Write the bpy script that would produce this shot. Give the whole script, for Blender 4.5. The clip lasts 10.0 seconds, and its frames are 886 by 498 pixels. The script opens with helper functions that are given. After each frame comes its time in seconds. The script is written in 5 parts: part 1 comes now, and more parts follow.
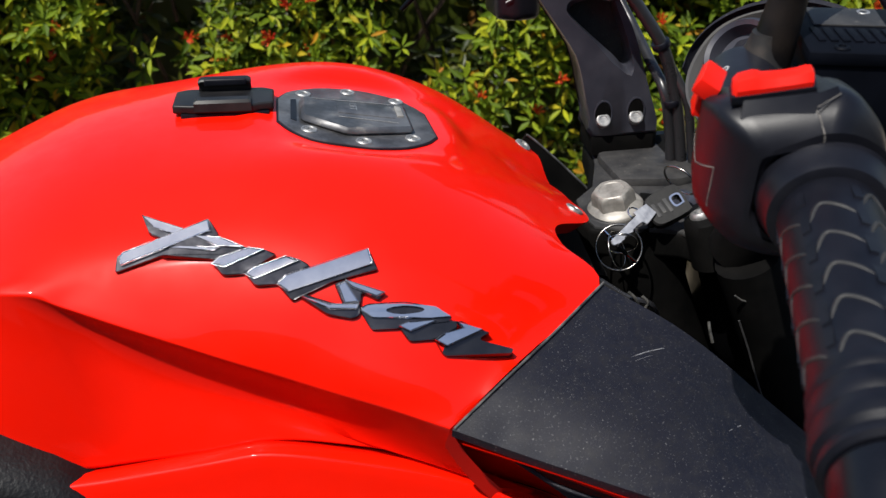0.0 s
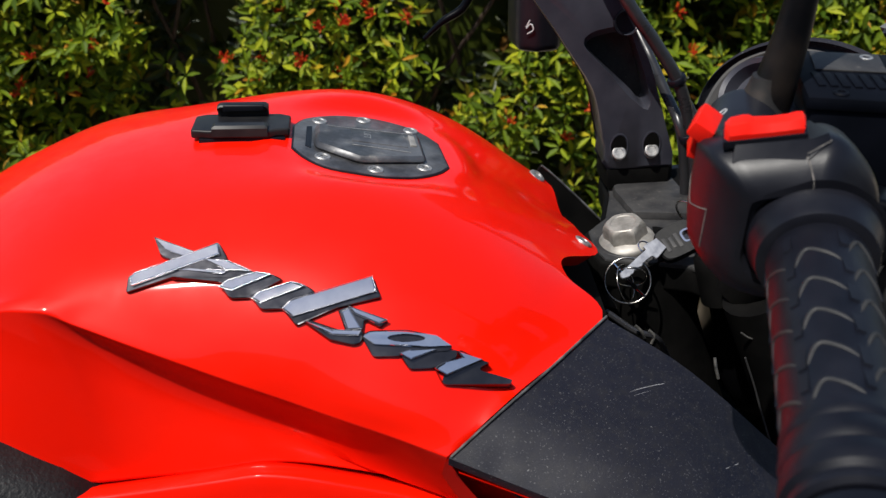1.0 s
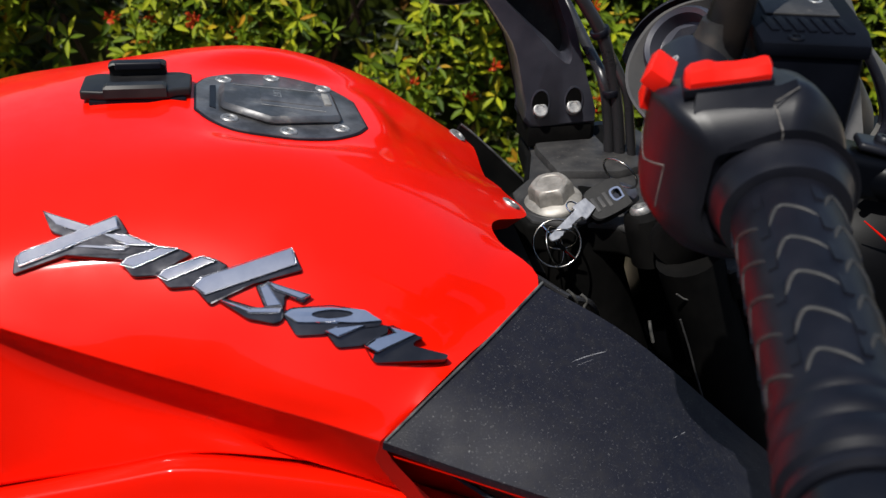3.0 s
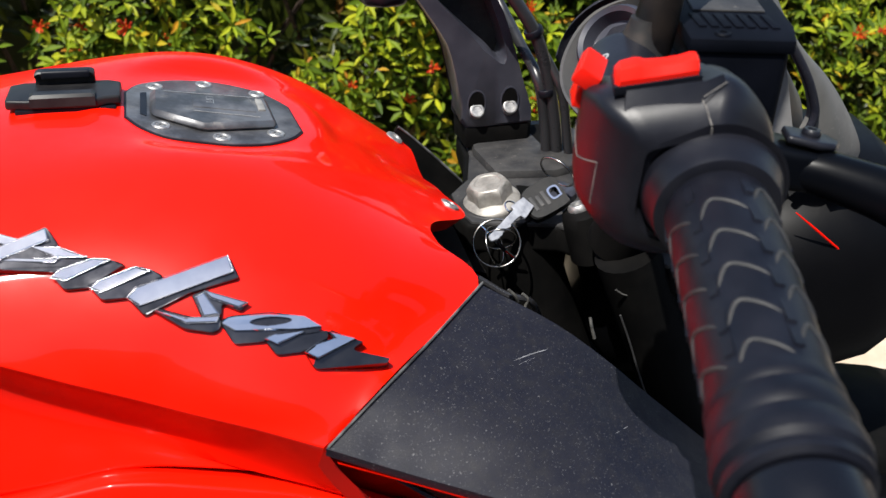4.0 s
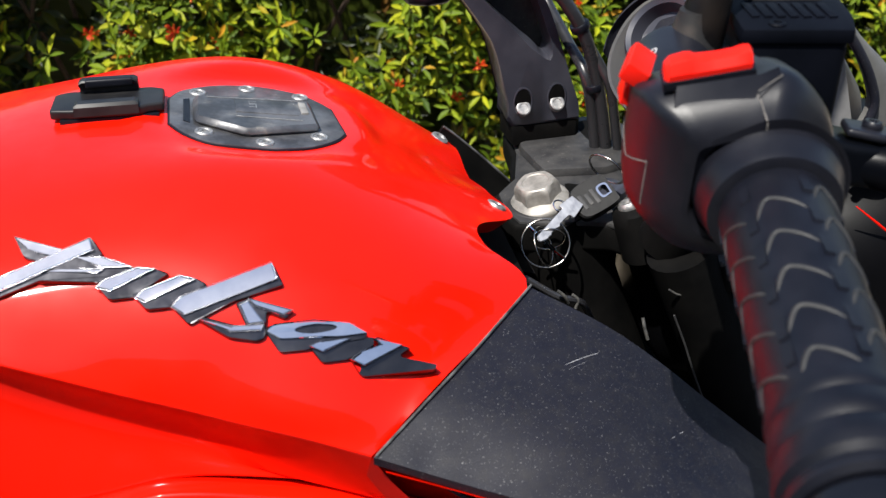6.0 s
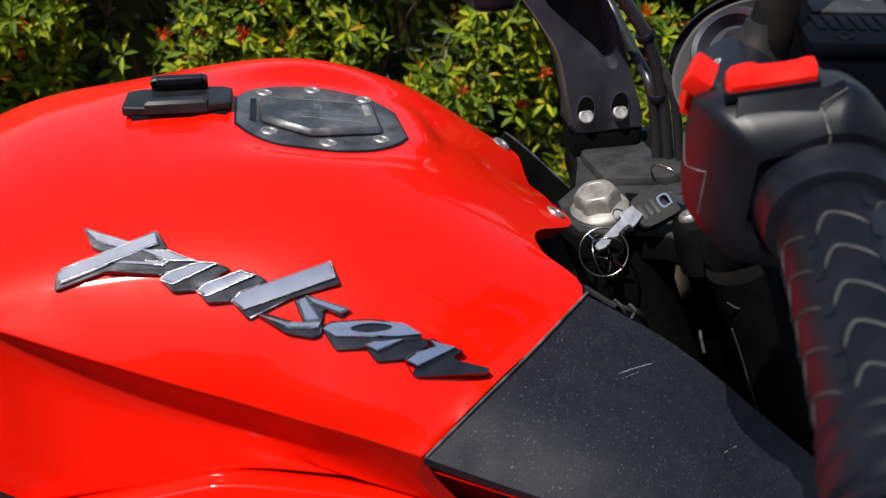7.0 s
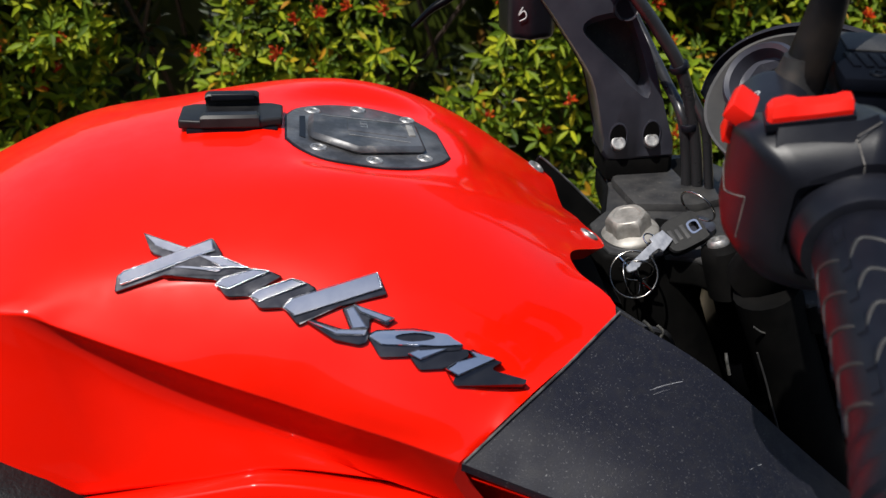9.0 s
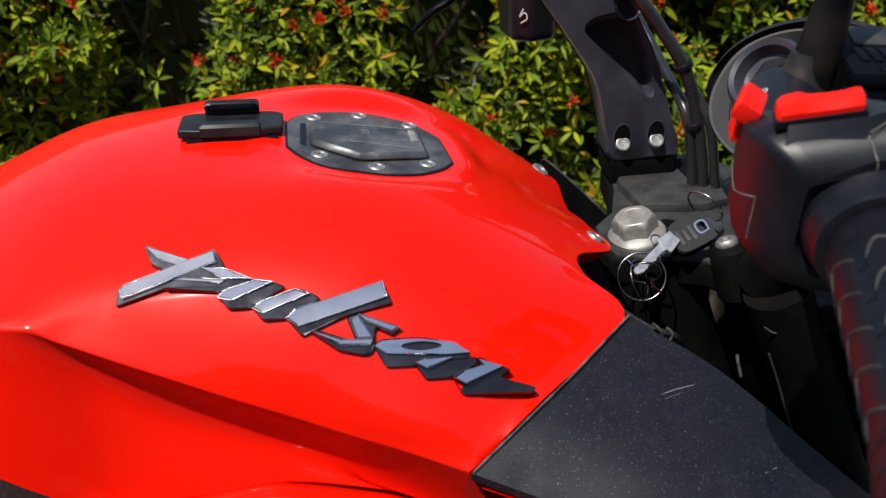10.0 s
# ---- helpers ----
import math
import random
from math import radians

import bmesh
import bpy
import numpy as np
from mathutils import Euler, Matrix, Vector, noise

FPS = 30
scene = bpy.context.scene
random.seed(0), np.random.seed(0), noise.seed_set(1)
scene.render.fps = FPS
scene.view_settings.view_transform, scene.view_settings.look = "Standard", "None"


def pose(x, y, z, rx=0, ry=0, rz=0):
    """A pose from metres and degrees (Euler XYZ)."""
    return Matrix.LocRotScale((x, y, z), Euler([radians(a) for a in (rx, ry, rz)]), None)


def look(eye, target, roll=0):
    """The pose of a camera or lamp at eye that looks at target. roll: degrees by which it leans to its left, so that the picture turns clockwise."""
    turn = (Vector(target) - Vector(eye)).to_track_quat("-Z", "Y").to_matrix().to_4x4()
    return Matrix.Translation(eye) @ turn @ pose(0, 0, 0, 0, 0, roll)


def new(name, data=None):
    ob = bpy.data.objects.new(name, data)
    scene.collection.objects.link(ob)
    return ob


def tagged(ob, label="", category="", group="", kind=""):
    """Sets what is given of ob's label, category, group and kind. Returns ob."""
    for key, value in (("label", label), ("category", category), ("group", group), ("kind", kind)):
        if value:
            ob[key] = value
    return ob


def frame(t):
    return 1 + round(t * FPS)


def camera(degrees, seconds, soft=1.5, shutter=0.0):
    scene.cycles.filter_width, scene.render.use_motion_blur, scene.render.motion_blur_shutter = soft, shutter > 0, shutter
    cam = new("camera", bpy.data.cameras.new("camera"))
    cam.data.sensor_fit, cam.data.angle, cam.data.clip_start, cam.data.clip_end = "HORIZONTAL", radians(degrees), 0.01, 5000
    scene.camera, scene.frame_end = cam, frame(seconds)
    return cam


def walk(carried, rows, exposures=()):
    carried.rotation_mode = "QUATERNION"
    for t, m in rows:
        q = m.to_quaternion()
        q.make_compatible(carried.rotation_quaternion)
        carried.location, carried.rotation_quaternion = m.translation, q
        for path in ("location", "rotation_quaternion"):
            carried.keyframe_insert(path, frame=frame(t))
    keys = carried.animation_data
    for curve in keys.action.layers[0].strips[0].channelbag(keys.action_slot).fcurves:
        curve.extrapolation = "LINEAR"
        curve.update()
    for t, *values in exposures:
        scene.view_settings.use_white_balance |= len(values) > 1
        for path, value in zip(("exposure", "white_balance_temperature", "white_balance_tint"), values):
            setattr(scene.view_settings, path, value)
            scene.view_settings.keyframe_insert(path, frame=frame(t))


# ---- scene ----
cam = camera(47.4, 10.0, soft=1.4)
cam.data.dof.use_dof, cam.data.dof.focus_distance, cam.data.dof.aperture_fstop = True, 0.66, 17.0
PATH = [
    (0, (-0.0112, -0.0258, 1.2268), (-0.0614, 1.6525, 0.1402), -1.08),
    (0.5, (-0.0038, -0.0258, 1.2319), (-0.1138, 1.6687, 0.1753), -0.36),
    (1, (0.0048, -0.0298, 1.2354), (-0.1118, 1.6678, 0.1845), -0.58),
    (1.5, (0.0090, -0.0240, 1.2303), (-0.1287, 1.6736, 0.1818), -0.54),
    (2, (0.0187, -0.0094, 1.2309), (-0.0774, 1.6944, 0.1879), -0.18),
    (2.5, (0.0004, 0.0001, 1.2203), (0.0004, 1.6776, 0.1313), 0.00),
    (3, (-0.0110, 0.0062, 1.2138), (0.0730, 1.6681, 0.1044), 1.46),
    (3.2, (-0.0108, 0.0085, 1.2110), (0.1298, 1.6665, 0.1014), 2.15),
    (4.3, (-0.0074, 0.0071, 1.2132), (0.1873, 1.6652, 0.1119), 1.87),
    (4.5, (-0.0079, 0.0101, 1.2123), (0.1766, 1.6683, 0.1095), 1.68),
    (5, (-0.0051, 0.0147, 1.2101), (0.1530, 1.6726, 0.1027), 0.19),
    (5.5, (-0.0052, 0.0179, 1.2097), (0.1328, 1.6760, 0.0999), -0.42),
    (7, (-0.0032, 0.0140, 1.2107), (-0.0292, 1.6864, 0.1141), -1.37),
    (7.5, (-0.0072, 0.0015, 1.2116), (-0.0547, 1.6805, 0.1258), -0.95),
    (8, (-0.0116, -0.0088, 1.2131), (-0.0673, 1.6747, 0.1347), -0.87),
    (8.5, (-0.0128, -0.0128, 1.2183), (-0.0708, 1.6763, 0.1490), -0.47),
    (9, (-0.0173, -0.0074, 1.2195), (-0.0709, 1.6894, 0.1622), -0.00),
    (9.5, (-0.0185, 0.0002, 1.2176), (-0.0748, 1.7006, 0.1662), -0.51),
    (10, (-0.0175, -0.0002, 1.2166), (-0.0809, 1.7004, 0.1658), -1.37),
]
EXPOSURES = [(0.0, 0.38), (0.5, 0.29), (1.0, 0.26), (2.0, 0.22), (3.2, 0.28), (4.3, 0.93), (5.7, 0.93), (6.8, 0.38), (8.0, 0.29), (10.0, 0.28)]
walk(cam, [(t, look(eye, target, roll)) for t, eye, target, roll in PATH], EXPOSURES)

# ---- world and sun ----
SUN_ELEV, SUN_TURN = 64.0, 228.0   # degrees; the turn is the sun's compass side, from +x towards +y
world = bpy.data.worlds.new("world")
scene.world = world
world.use_nodes = True
_wn = world.node_tree.nodes
_sky = _wn.new("ShaderNodeTexSky")
_sky.sky_type, _sky.sun_disc = "NISHITA", False
_sky.sun_elevation, _sky.sun_rotation = radians(SUN_ELEV), radians(90 - SUN_TURN)
_wn["Background"].inputs["Strength"].default_value = 0.10
world.node_tree.links.new(_sky.outputs[0], _wn["Background"].inputs[0])
sun = new("sun", bpy.data.lights.new("sun", "SUN"))
sun.data.energy, sun.data.angle, sun.data.color = 4.5, radians(0.55), (1.0, 0.965, 0.90)
_to_sun = Vector((math.cos(radians(SUN_ELEV)) * math.cos(radians(SUN_TURN)), math.cos(radians(SUN_ELEV)) * math.sin(radians(SUN_TURN)), math.sin(radians(SUN_ELEV))))
sun.matrix_world = look(_to_sun * 10, (0, 0, 0))


# ---- materials ----
def material(name, base, rough=0.5, metal=0.0, coat=0.0, coat_rough=0.05, spec=0.5):
    m = bpy.data.materials.new(name)
    m.use_nodes = True
    b = m.node_tree.nodes["Principled BSDF"]
    b.inputs["Base Color"].default_value = (*base, 1)
    b.inputs["Roughness"].default_value = rough
    b.inputs["Metallic"].default_value = metal
    b.inputs["Coat Weight"].default_value = coat
    b.inputs["Coat Roughness"].default_value = coat_rough
    b.inputs["Specular IOR Level"].default_value = spec
    return m


def node(m, kind, **values):
    n = m.node_tree.nodes.new(kind)
    for key, value in values.items():
        n.inputs[key].default_value = value
    return n


def wire(m, a, b):
    m.node_tree.links.new(a, b)


def noise_mix(m, colours, scale, lo=0.35, hi=0.65, detail=6.0, prior=None):
    """Mixes two colours by noise at that scale; prior: the colour socket it goes on top of."""
    b = m.node_tree.nodes["Principled BSDF"]
    co = node(m, "ShaderNodeTexCoord")
    tex = node(m, "ShaderNodeTexNoise", Scale=scale, Detail=detail, Roughness=0.6)
    wire(m, co.outputs["Object"], tex.inputs["Vector"])
    ramp = node(m, "ShaderNodeMapRange", **{"From Min": lo, "From Max": hi})
    wire(m, tex.outputs["Fac"], ramp.inputs["Value"])
    mix = m.node_tree.nodes.new("ShaderNodeMix")
    mix.data_type = "RGBA"
    mix.inputs["A"].default_value, mix.inputs["B"].default_value = (*colours[0], 1), (*colours[1], 1)
    if prior is not None:
        wire(m, prior, mix.inputs["A"])
    wire(m, ramp.outputs["Result"], mix.inputs["Factor"])
    wire(m, mix.outputs["Result"], b.inputs["Base Color"])
    return mix.outputs["Result"]


def noise_rough(m, low, high, scale):
    b = m.node_tree.nodes["Principled BSDF"]
    co = node(m, "ShaderNodeTexCoord")
    tex = node(m, "ShaderNodeTexNoise", Scale=scale, Detail=5.0)
    wire(m, co.outputs["Object"], tex.inputs["Vector"])
    ramp = node(m, "ShaderNodeMapRange", **{"From Min": 0.3, "From Max": 0.7, "To Min": low, "To Max": high})
    wire(m, tex.outputs["Fac"], ramp.inputs["Value"])
    wire(m, ramp.outputs["Result"], b.inputs["Roughness"])


def grain(m, scale, strength, distance=0.0004):
    b = m.node_tree.nodes["Principled BSDF"]
    co = node(m, "ShaderNodeTexCoord")
    tex = node(m, "ShaderNodeTexNoise", Scale=scale, Detail=3.0)
    wire(m, co.outputs["Object"], tex.inputs["Vector"])
    bump = node(m, "ShaderNodeBump", Strength=strength, Distance=distance)
    wire(m, tex.outputs["Fac"], bump.inputs["Height"])
    wire(m, bump.outputs["Normal"], b.inputs["Normal"])


RED = material("red_paint", (0.76, 0.0065, 0.0012), 0.45, coat=0.42, coat_rough=0.04, spec=0.06)
noise_mix(RED, ((0.745, 0.0066, 0.0008), (0.79, 0.0082, 0.0010)), 9)
noise_rough(RED, 0.34, 0.5, 60)
# bluer than the plastic itself: reflected sky is put into the black
PLASTIC = material("black_plastic", (0.01, 0.01, 0.012), 0.5, spec=0.22)
_c = noise_mix(PLASTIC, ((0.0052, 0.0060, 0.0125), (0.0120, 0.0125, 0.0190)), 14)
_c = noise_mix(PLASTIC, ((0, 0, 0), (0.017, 0.0165, 0.0185)), 160, 0.45, 0.95, 8.0, _c)
noise_mix(PLASTIC, ((0, 0, 0), (0.13, 0.13, 0.135)), 1000, 0.645, 0.75, 2.0, _c)
noise_rough(PLASTIC, 0.52, 0.68, 45)
grain(PLASTIC, 1500, 0.5, 0.0003)
SATIN = material("satin_black_metal", (0.006, 0.006, 0.008), 0.32, spec=0.55)
noise_mix(SATIN, ((0.026, 0.027, 0.037), (0.043, 0.044, 0.056)), 40)
grain(SATIN, 1800, 0.12, 0.0002)
DUSTY = material("dusty_casting", (0.05, 0.05, 0.05), 0.62)
_c = noise_mix(DUSTY, ((0.012, 0.012, 0.0135), (0.036, 0.035, 0.034)), 60)
noise_mix(DUSTY, ((0, 0, 0), (0.13, 0.118, 0.105)), 320, 0.62, 0.8, 4.0, _c)
grain(DUSTY, 900, 0.4, 0.0004)
# blue cast in the black stands in for sky sheen on the rubber
RUBBER = material("black_rubber", (0.008, 0.008, 0.011), 0.44, spec=0.26)
noise_mix(RUBBER, ((0.0028, 0.0033, 0.0064), (0.0064, 0.0069, 0.0110)), 70)
grain(RUBBER, 1500, 0.2, 0.0002)
CHROME = material("chrome", (0.82, 0.83, 0.85), 0.05, 1.0)
noise_rough(CHROME, 0.018, 0.034, 120)
STEEL = material("dull_steel", (0.5, 0.48, 0.45), 0.5, 0.45)
noise_mix(STEEL, ((0.23, 0.218, 0.196), (0.40, 0.378, 0.345)), 90)
noise_rough(STEEL, 0.45, 0.62, 150)
SWITCH_RED = material("red_switch", (0.78, 0.010, 0.004), 0.38, spec=0.18)
noise_mix(SWITCH_RED, ((0.78, 0.010, 0.004), (0.68, 0.014, 0.007)), 80)
GREY = material("grey_plastic", (0.06, 0.06, 0.06), 0.55)
noise_mix(GREY, ((0.04, 0.04, 0.042), (0.075, 0.073, 0.07)), 22)
grain(GREY, 1500, 0.25, 0.0003)
LEAF = material("leaf", (0.1, 0.2, 0.02), 0.52, spec=0.2)
# unseen ground, kept dark so that little light bounces up
GROUND = material("darkened_ground", (0.05, 0.05, 0.05), 0.9)
_c = noise_mix(GROUND, ((0.035, 0.035, 0.036), (0.065, 0.063, 0.06)), 4)
noise_mix(GROUND, ((0, 0, 0), (0.12, 0.115, 0.11)), 150, 0.58, 0.75, 3.0, _c)
grain(GROUND, 160, 0.7, 0.004)
PAVING = material("pale_sandy_paving", (0.42, 0.34, 0.25), 0.9)
_c = noise_mix(PAVING, ((0.40, 0.32, 0.23), (0.52, 0.43, 0.33)), 7)
noise_mix(PAVING, ((0, 0, 0), (0.30, 0.21, 0.14)), 22, 0.58, 0.72, 5.0, _c)
grain(PAVING, 60, 0.5, 0.004)

LEVER = material("gloss_black_lever", (0.0016, 0.002, 0.0032), 0.32, spec=0.09)
noise_rough(LEVER, 0.28, 0.36, 50)
# near-black: the deep shade under the bars is put into this colour
MATT = material("frame_and_shade_black", (0.004, 0.004, 0.004), 0.7, spec=0.07)
noise_mix(MATT, ((0.002, 0.002, 0.002), (0.005, 0.0047, 0.0044)), 40)
EDGE = material("pale_plastic_edge", (0.06, 0.06, 0.06), 0.5)
noise_mix(EDGE, ((0.015, 0.015, 0.016), (0.13, 0.13, 0.13)), 70)
WALL = material("grey_render", (0.2, 0.2, 0.2), 0.9)
noise_mix(WALL, ((0.17, 0.17, 0.165), (0.24, 0.235, 0.22)), 3)
grain(WALL, 120, 0.5, 0.003)


# ---- mesh helpers ----
def part(name, bm, mat, parent=None, label="", m=None):
    """One bmesh as one mesh object; m: its pose in the frame of its parent."""
    me = bpy.data.meshes.new(name)
    bmesh.ops.recalc_face_normals(bm, faces=bm.faces)
    bm.to_mesh(me)
    bm.free()
    me.materials.append(mat)
    ob = new(name, me)
    if parent is not None:
        ob.parent = parent
    if m is not None:
        ob.matrix_basis = m
    if label:
        ob["label"] = label
    return ob


def smooth(bm, angle=38):
    limit = radians(angle)
    bmesh.ops.recalc_face_normals(bm, faces=bm.faces)
    for f in bm.faces:
        f.smooth = True
    for e in bm.edges:
        e.smooth = not (len(e.link_faces) == 2 and e.calc_face_angle(0) > limit)
    return bm


def bevelled(bm, width, segments=2, angle=30):
    edges = [e for e in bm.edges if len(e.link_faces) == 2 and e.calc_face_angle(0) > radians(angle)]
    bmesh.ops.bevel(bm, geom=edges, offset=width, segments=segments, profile=0.6, affect="EDGES", clamp_overlap=True)
    return bm


def spline(points, n):
    """n points evenly along a Catmull-Rom curve through the given ones."""
    p = [Vector(q) for q in points]
    p = [p[0] * 2 - p[1], *p, p[-1] * 2 - p[-2]]
    fine = []
    for a, b, c, d in zip(p, p[1:], p[2:], p[3:]):
        for k in range(24):
            t = k / 24
            fine.append(0.5 * ((2 * b) + (c - a) * t + (2 * a - 5 * b + 4 * c - d) * t * t + (3 * b - a - 3 * c + d) * t ** 3))
    fine.append(p[-2])
    run = [0.0]
    for a, b in zip(fine, fine[1:]):
        run.append(run[-1] + (b - a).length)
    out, j = [], 0
    for k in range(n):
        want = run[-1] * k / (n - 1)
        while j < len(fine) - 2 and run[j + 1] < want:
            j += 1
        span = run[j + 1] - run[j]
        out.append(fine[j].lerp(fine[j + 1], (want - run[j]) / span if span > 0 else 0))
    return out


def grid(bm, rows, closed=False):
    """A sheet of quads through rows of points."""
    vs = [[bm.verts.new(p) for p in row] for row in rows]
    for a, b in zip(vs, vs[1:]):
        n = len(a)
        for i in range(n if closed else n - 1):
            quad = (a[i], a[(i + 1) % n], b[(i + 1) % n], b[i])
            if len(set(quad)) == 4:
                bm.faces.new(quad)
    return vs


def box(size, at=(0, 0, 0), bevel=0.0, segments=2, bm=None):
    b = bm or bmesh.new()
    made = bmesh.ops.create_cube(b, size=1.0, matrix=Matrix.Translation(at) @ Matrix.Diagonal((*size, 1)))
    if bevel:
        vs = set(made["verts"])
        bmesh.ops.bevel(b, geom=[e for e in b.edges if set(e.verts) <= vs], offset=bevel, segments=segments, profile=0.6, affect="EDGES")
    return b


def frame_along(axis, up=(0, 0, 1)):
    z = Vector(axis).normalized()
    x = Vector(up).cross(z)
    if x.length < 1e-4:
        x = Vector((1, 0, 0)).cross(z)
    x.normalize()
    return Matrix((x, z.cross(x), z)).transposed()


def tube(points, radius, sides=12, n=40, bm=None, caps=True, smoothed=True):
    """A round tube along a smooth curve; radius: one number or one for each point of the curve."""
    b = bm or bmesh.new()
    path = spline(points, n) if smoothed else [Vector(q) for q in points]
    n = len(path)
    radii = [radius] * n if isinstance(radius, (int, float)) else list(np.interp(np.linspace(0, 1, n), np.linspace(0, 1, len(radius)), radius).tolist())
    rows, prev = [], None
    for k, p in enumerate(path):
        d = (path[min(k + 1, n - 1)] - path[max(k - 1, 0)]).normalized()
        if prev is None:
            prev = d.orthogonal().normalized()
        side = (prev - d * prev.dot(d)).normalized()
        prev, other = side, d.cross(side)
        rows.append([p + radii[k] * (math.cos(a) * side + math.sin(a) * other) for a in (2 * math.pi * i / sides for i in range(sides))])
    vs = grid(b, rows, closed=True)
    if caps:
        b.faces.new(vs[0])
        b.faces.new(vs[-1])
    return b


def lathe(profile, sides=32, bm=None, m=None):
    """A solid of revolution about z from (radius, height) pairs."""
    b = bm or bmesh.new()
    m = m or Matrix()
    rows = []
    for r, h in profile:
        rows.append([m @ Vector((max(r, 1e-5) * math.cos(a), max(r, 1e-5) * math.sin(a), h)) for a in (2 * math.pi * i / sides for i in range(sides))])
    vs = grid(b, rows, closed=True)
    b.faces.new(vs[0])
    b.faces.new(vs[-1])
    return b


def prism(outline, low, high, bevel=0.0, segments=2, bm=None, m=None):
    """An outline in x and y, extruded from low to high."""
    b = bmesh.new()
    m = m or Matrix()
    down = [b.verts.new((x, y, low)) for x, y in outline]
    top = [b.verts.new((x, y, high)) for x, y in outline]
    n = len(outline)
    b.faces.new(down)
    b.faces.new(top)
    for i in range(n):
        b.faces.new((down[i], down[(i + 1) % n], top[(i + 1) % n], top[i]))
    bmesh.ops.recalc_face_normals(b, faces=b.faces)
    if bevel:
        bevelled(b, bevel, segments)
    bmesh.ops.transform(b, matrix=m, verts=b.verts)
    if bm is None:
        return b
    vs = {v: bm.verts.new(v.co) for v in b.verts}
    for f in b.faces:
        bm.faces.new([vs[v] for v in f.verts])
    b.free()
    return bm


def thing(name, label, category, m=None, group="", kind=""):
    e = new(name)
    e.empty_display_size = 0.05
    if m is not None:
        e.matrix_basis = m
    return tagged(e, label, category, group, kind)


# ---- setting ----
def sheet(name, x0, x1, y0, y1, z, mat):
    bm = bmesh.new()
    bm.faces.new([bm.verts.new(p) for p in ((x0, y0, z), (x1, y0, z), (x1, y1, z), (x0, y1, z))])
    return part(name, bm, mat)


tagged(sheet("ground", -600, 600, -600, 600, 0, GROUND), "unseen ground under the motorcycle, darkened to cut bounced light", "road", kind="structure")
pavement = part("pavement", box((40, 1.9, .1), (6, 2.15, -.046), .004), PAVING)
pavement.matrix_basis = pose(0, 0, 0, 0, 0, 9)
tagged(pavement, "pale sandy paving along the foot of the hedge", "pavement", kind="structure")

# added out of view behind the camera, to block low sky in reflections
unseen_wall_south = part("unseen_wall_south", box((60, .25, 3.4), (0, -3.6, 1.7), .01), WALL)
tagged(unseen_wall_south, "unseen plain grey wall added to keep horizon sky out of reflections", "wall", kind="structure")

# ---- the motorcycle: u ahead, v to its left, w up from the middle of the fuel cap ----
CAP = Matrix.Translation((-0.085, 0.568, 0.945)) @ pose(0, 0, 0, 0, 0, 9) @ pose(0, 0, 0, -4.6)
HIGH = 0.948
bike = thing("motorcycle", "red naked sport motorcycle with black trim leaning on its stand", "motorcycle", CAP @ Matrix.Translation((0, 0, -HIGH)))
UP = Matrix.Translation((0, 0, HIGH))          # parts in u, v, w
IN = bike.matrix_basis.inverted()              # parts in world metres

# long lines of the tank, from the seat to the front edge: (u, distance from the middle, w)
T_CROWN = [(-.36, 0, -.100), (-.28, 0, -.035), (-.2, 0, .000), (-.12, 0, .012), (-.05, 0, .0085), (.03, 0, -.007), (.09, 0, -.028), (.143, 0, -.067)]
T_TOOTH = [(-.36, .040, -.105), (-.28, .043, -.038), (-.2, .043, -.002), (-.12, .043, .011), (-.05, .046, .010), (.03, .046, -.005), (.09, .043, -.030), (.148, .041, -.0690)]
T_RIDGE = [(-.36, .062, -.115), (-.28, .068, -.045), (-.2, .070, -.006), (-.123, .072, .006), (-.05, .075, .0135), (.007, .077, .0105), (.064, .075, -.0145), (.094, .076, -.0335), (.1165, .0815, -.0495)]
T_TOP = [(-.36, .080, -.125), (-.28, .088, -.055), (-.2, .092, -.0105), (-.12, .100, .000), (-.05, .108, .006), (.007, .112, .002), (.064, .110, -.020), (.093, .106, -.0365), (.1135, .1055, -.0495)]
T_BADGE_TOP = [(-.36, .100, -.135), (-.28, .112, -.062), (-.2, .117, -.0165), (-.12, .1245, -.0092), (-.05, .144, -.011), (.01, .158, -.019), (.064, .159, -.034), (.098, .150, -.048), (.128, .137, -.0612)]
T_BADGE_LOW = [(-.36, .108, -.147), (-.28, .123, -.076), (-.2, .134, -.0225), (-.135, .1395, -.0205), (-.09, .148, -.0245), (-.06, .160, -.028), (-.016, .179, -.0355), (.03, .198, -.053), (.072, .1925, -.0672)]
T_CREASE = [(-.36, .116, -.160), (-.28, .133, -.092), (-.22, .1415, -.036), (-.183, .1488, -.0274), (-.161, .1538, -.0346), (-.134, .1613, -.0439), (-.107, .1685, -.053), (-.080, .1757, -.0621), (-.052, .1832, -.0708), (-.025, .1932, -.0776), (.0024, .2031, -.084), (.030, .2135, -.0915)]
T_HOLLOW = [(-.36, .121, -.175), (-.28, .1385, -.108), (-.22, .1450, -.055), (-.1795, .1468, -.0342), (-.166, .1437, -.0478), (-.1413, .1435, -.0673), (-.1143, .1463, -.0840), (-.0852, .1542, -.0960), (-.056, .1634, -.1073), (-.012, .1805, -.1238), (.018, .192, -.132), (.05, .202, -.143)]
T_SEAM = [(-.36, .132, -.2), (-.28, .152, -.165), (-.2, .161, -.138), (-.151, .163, -.132), (-.101, .167, -.127), (-.068, .169, -.122), (-.034, .174, -.123), (.03, .179, -.140), (.08, .190, -.160)]


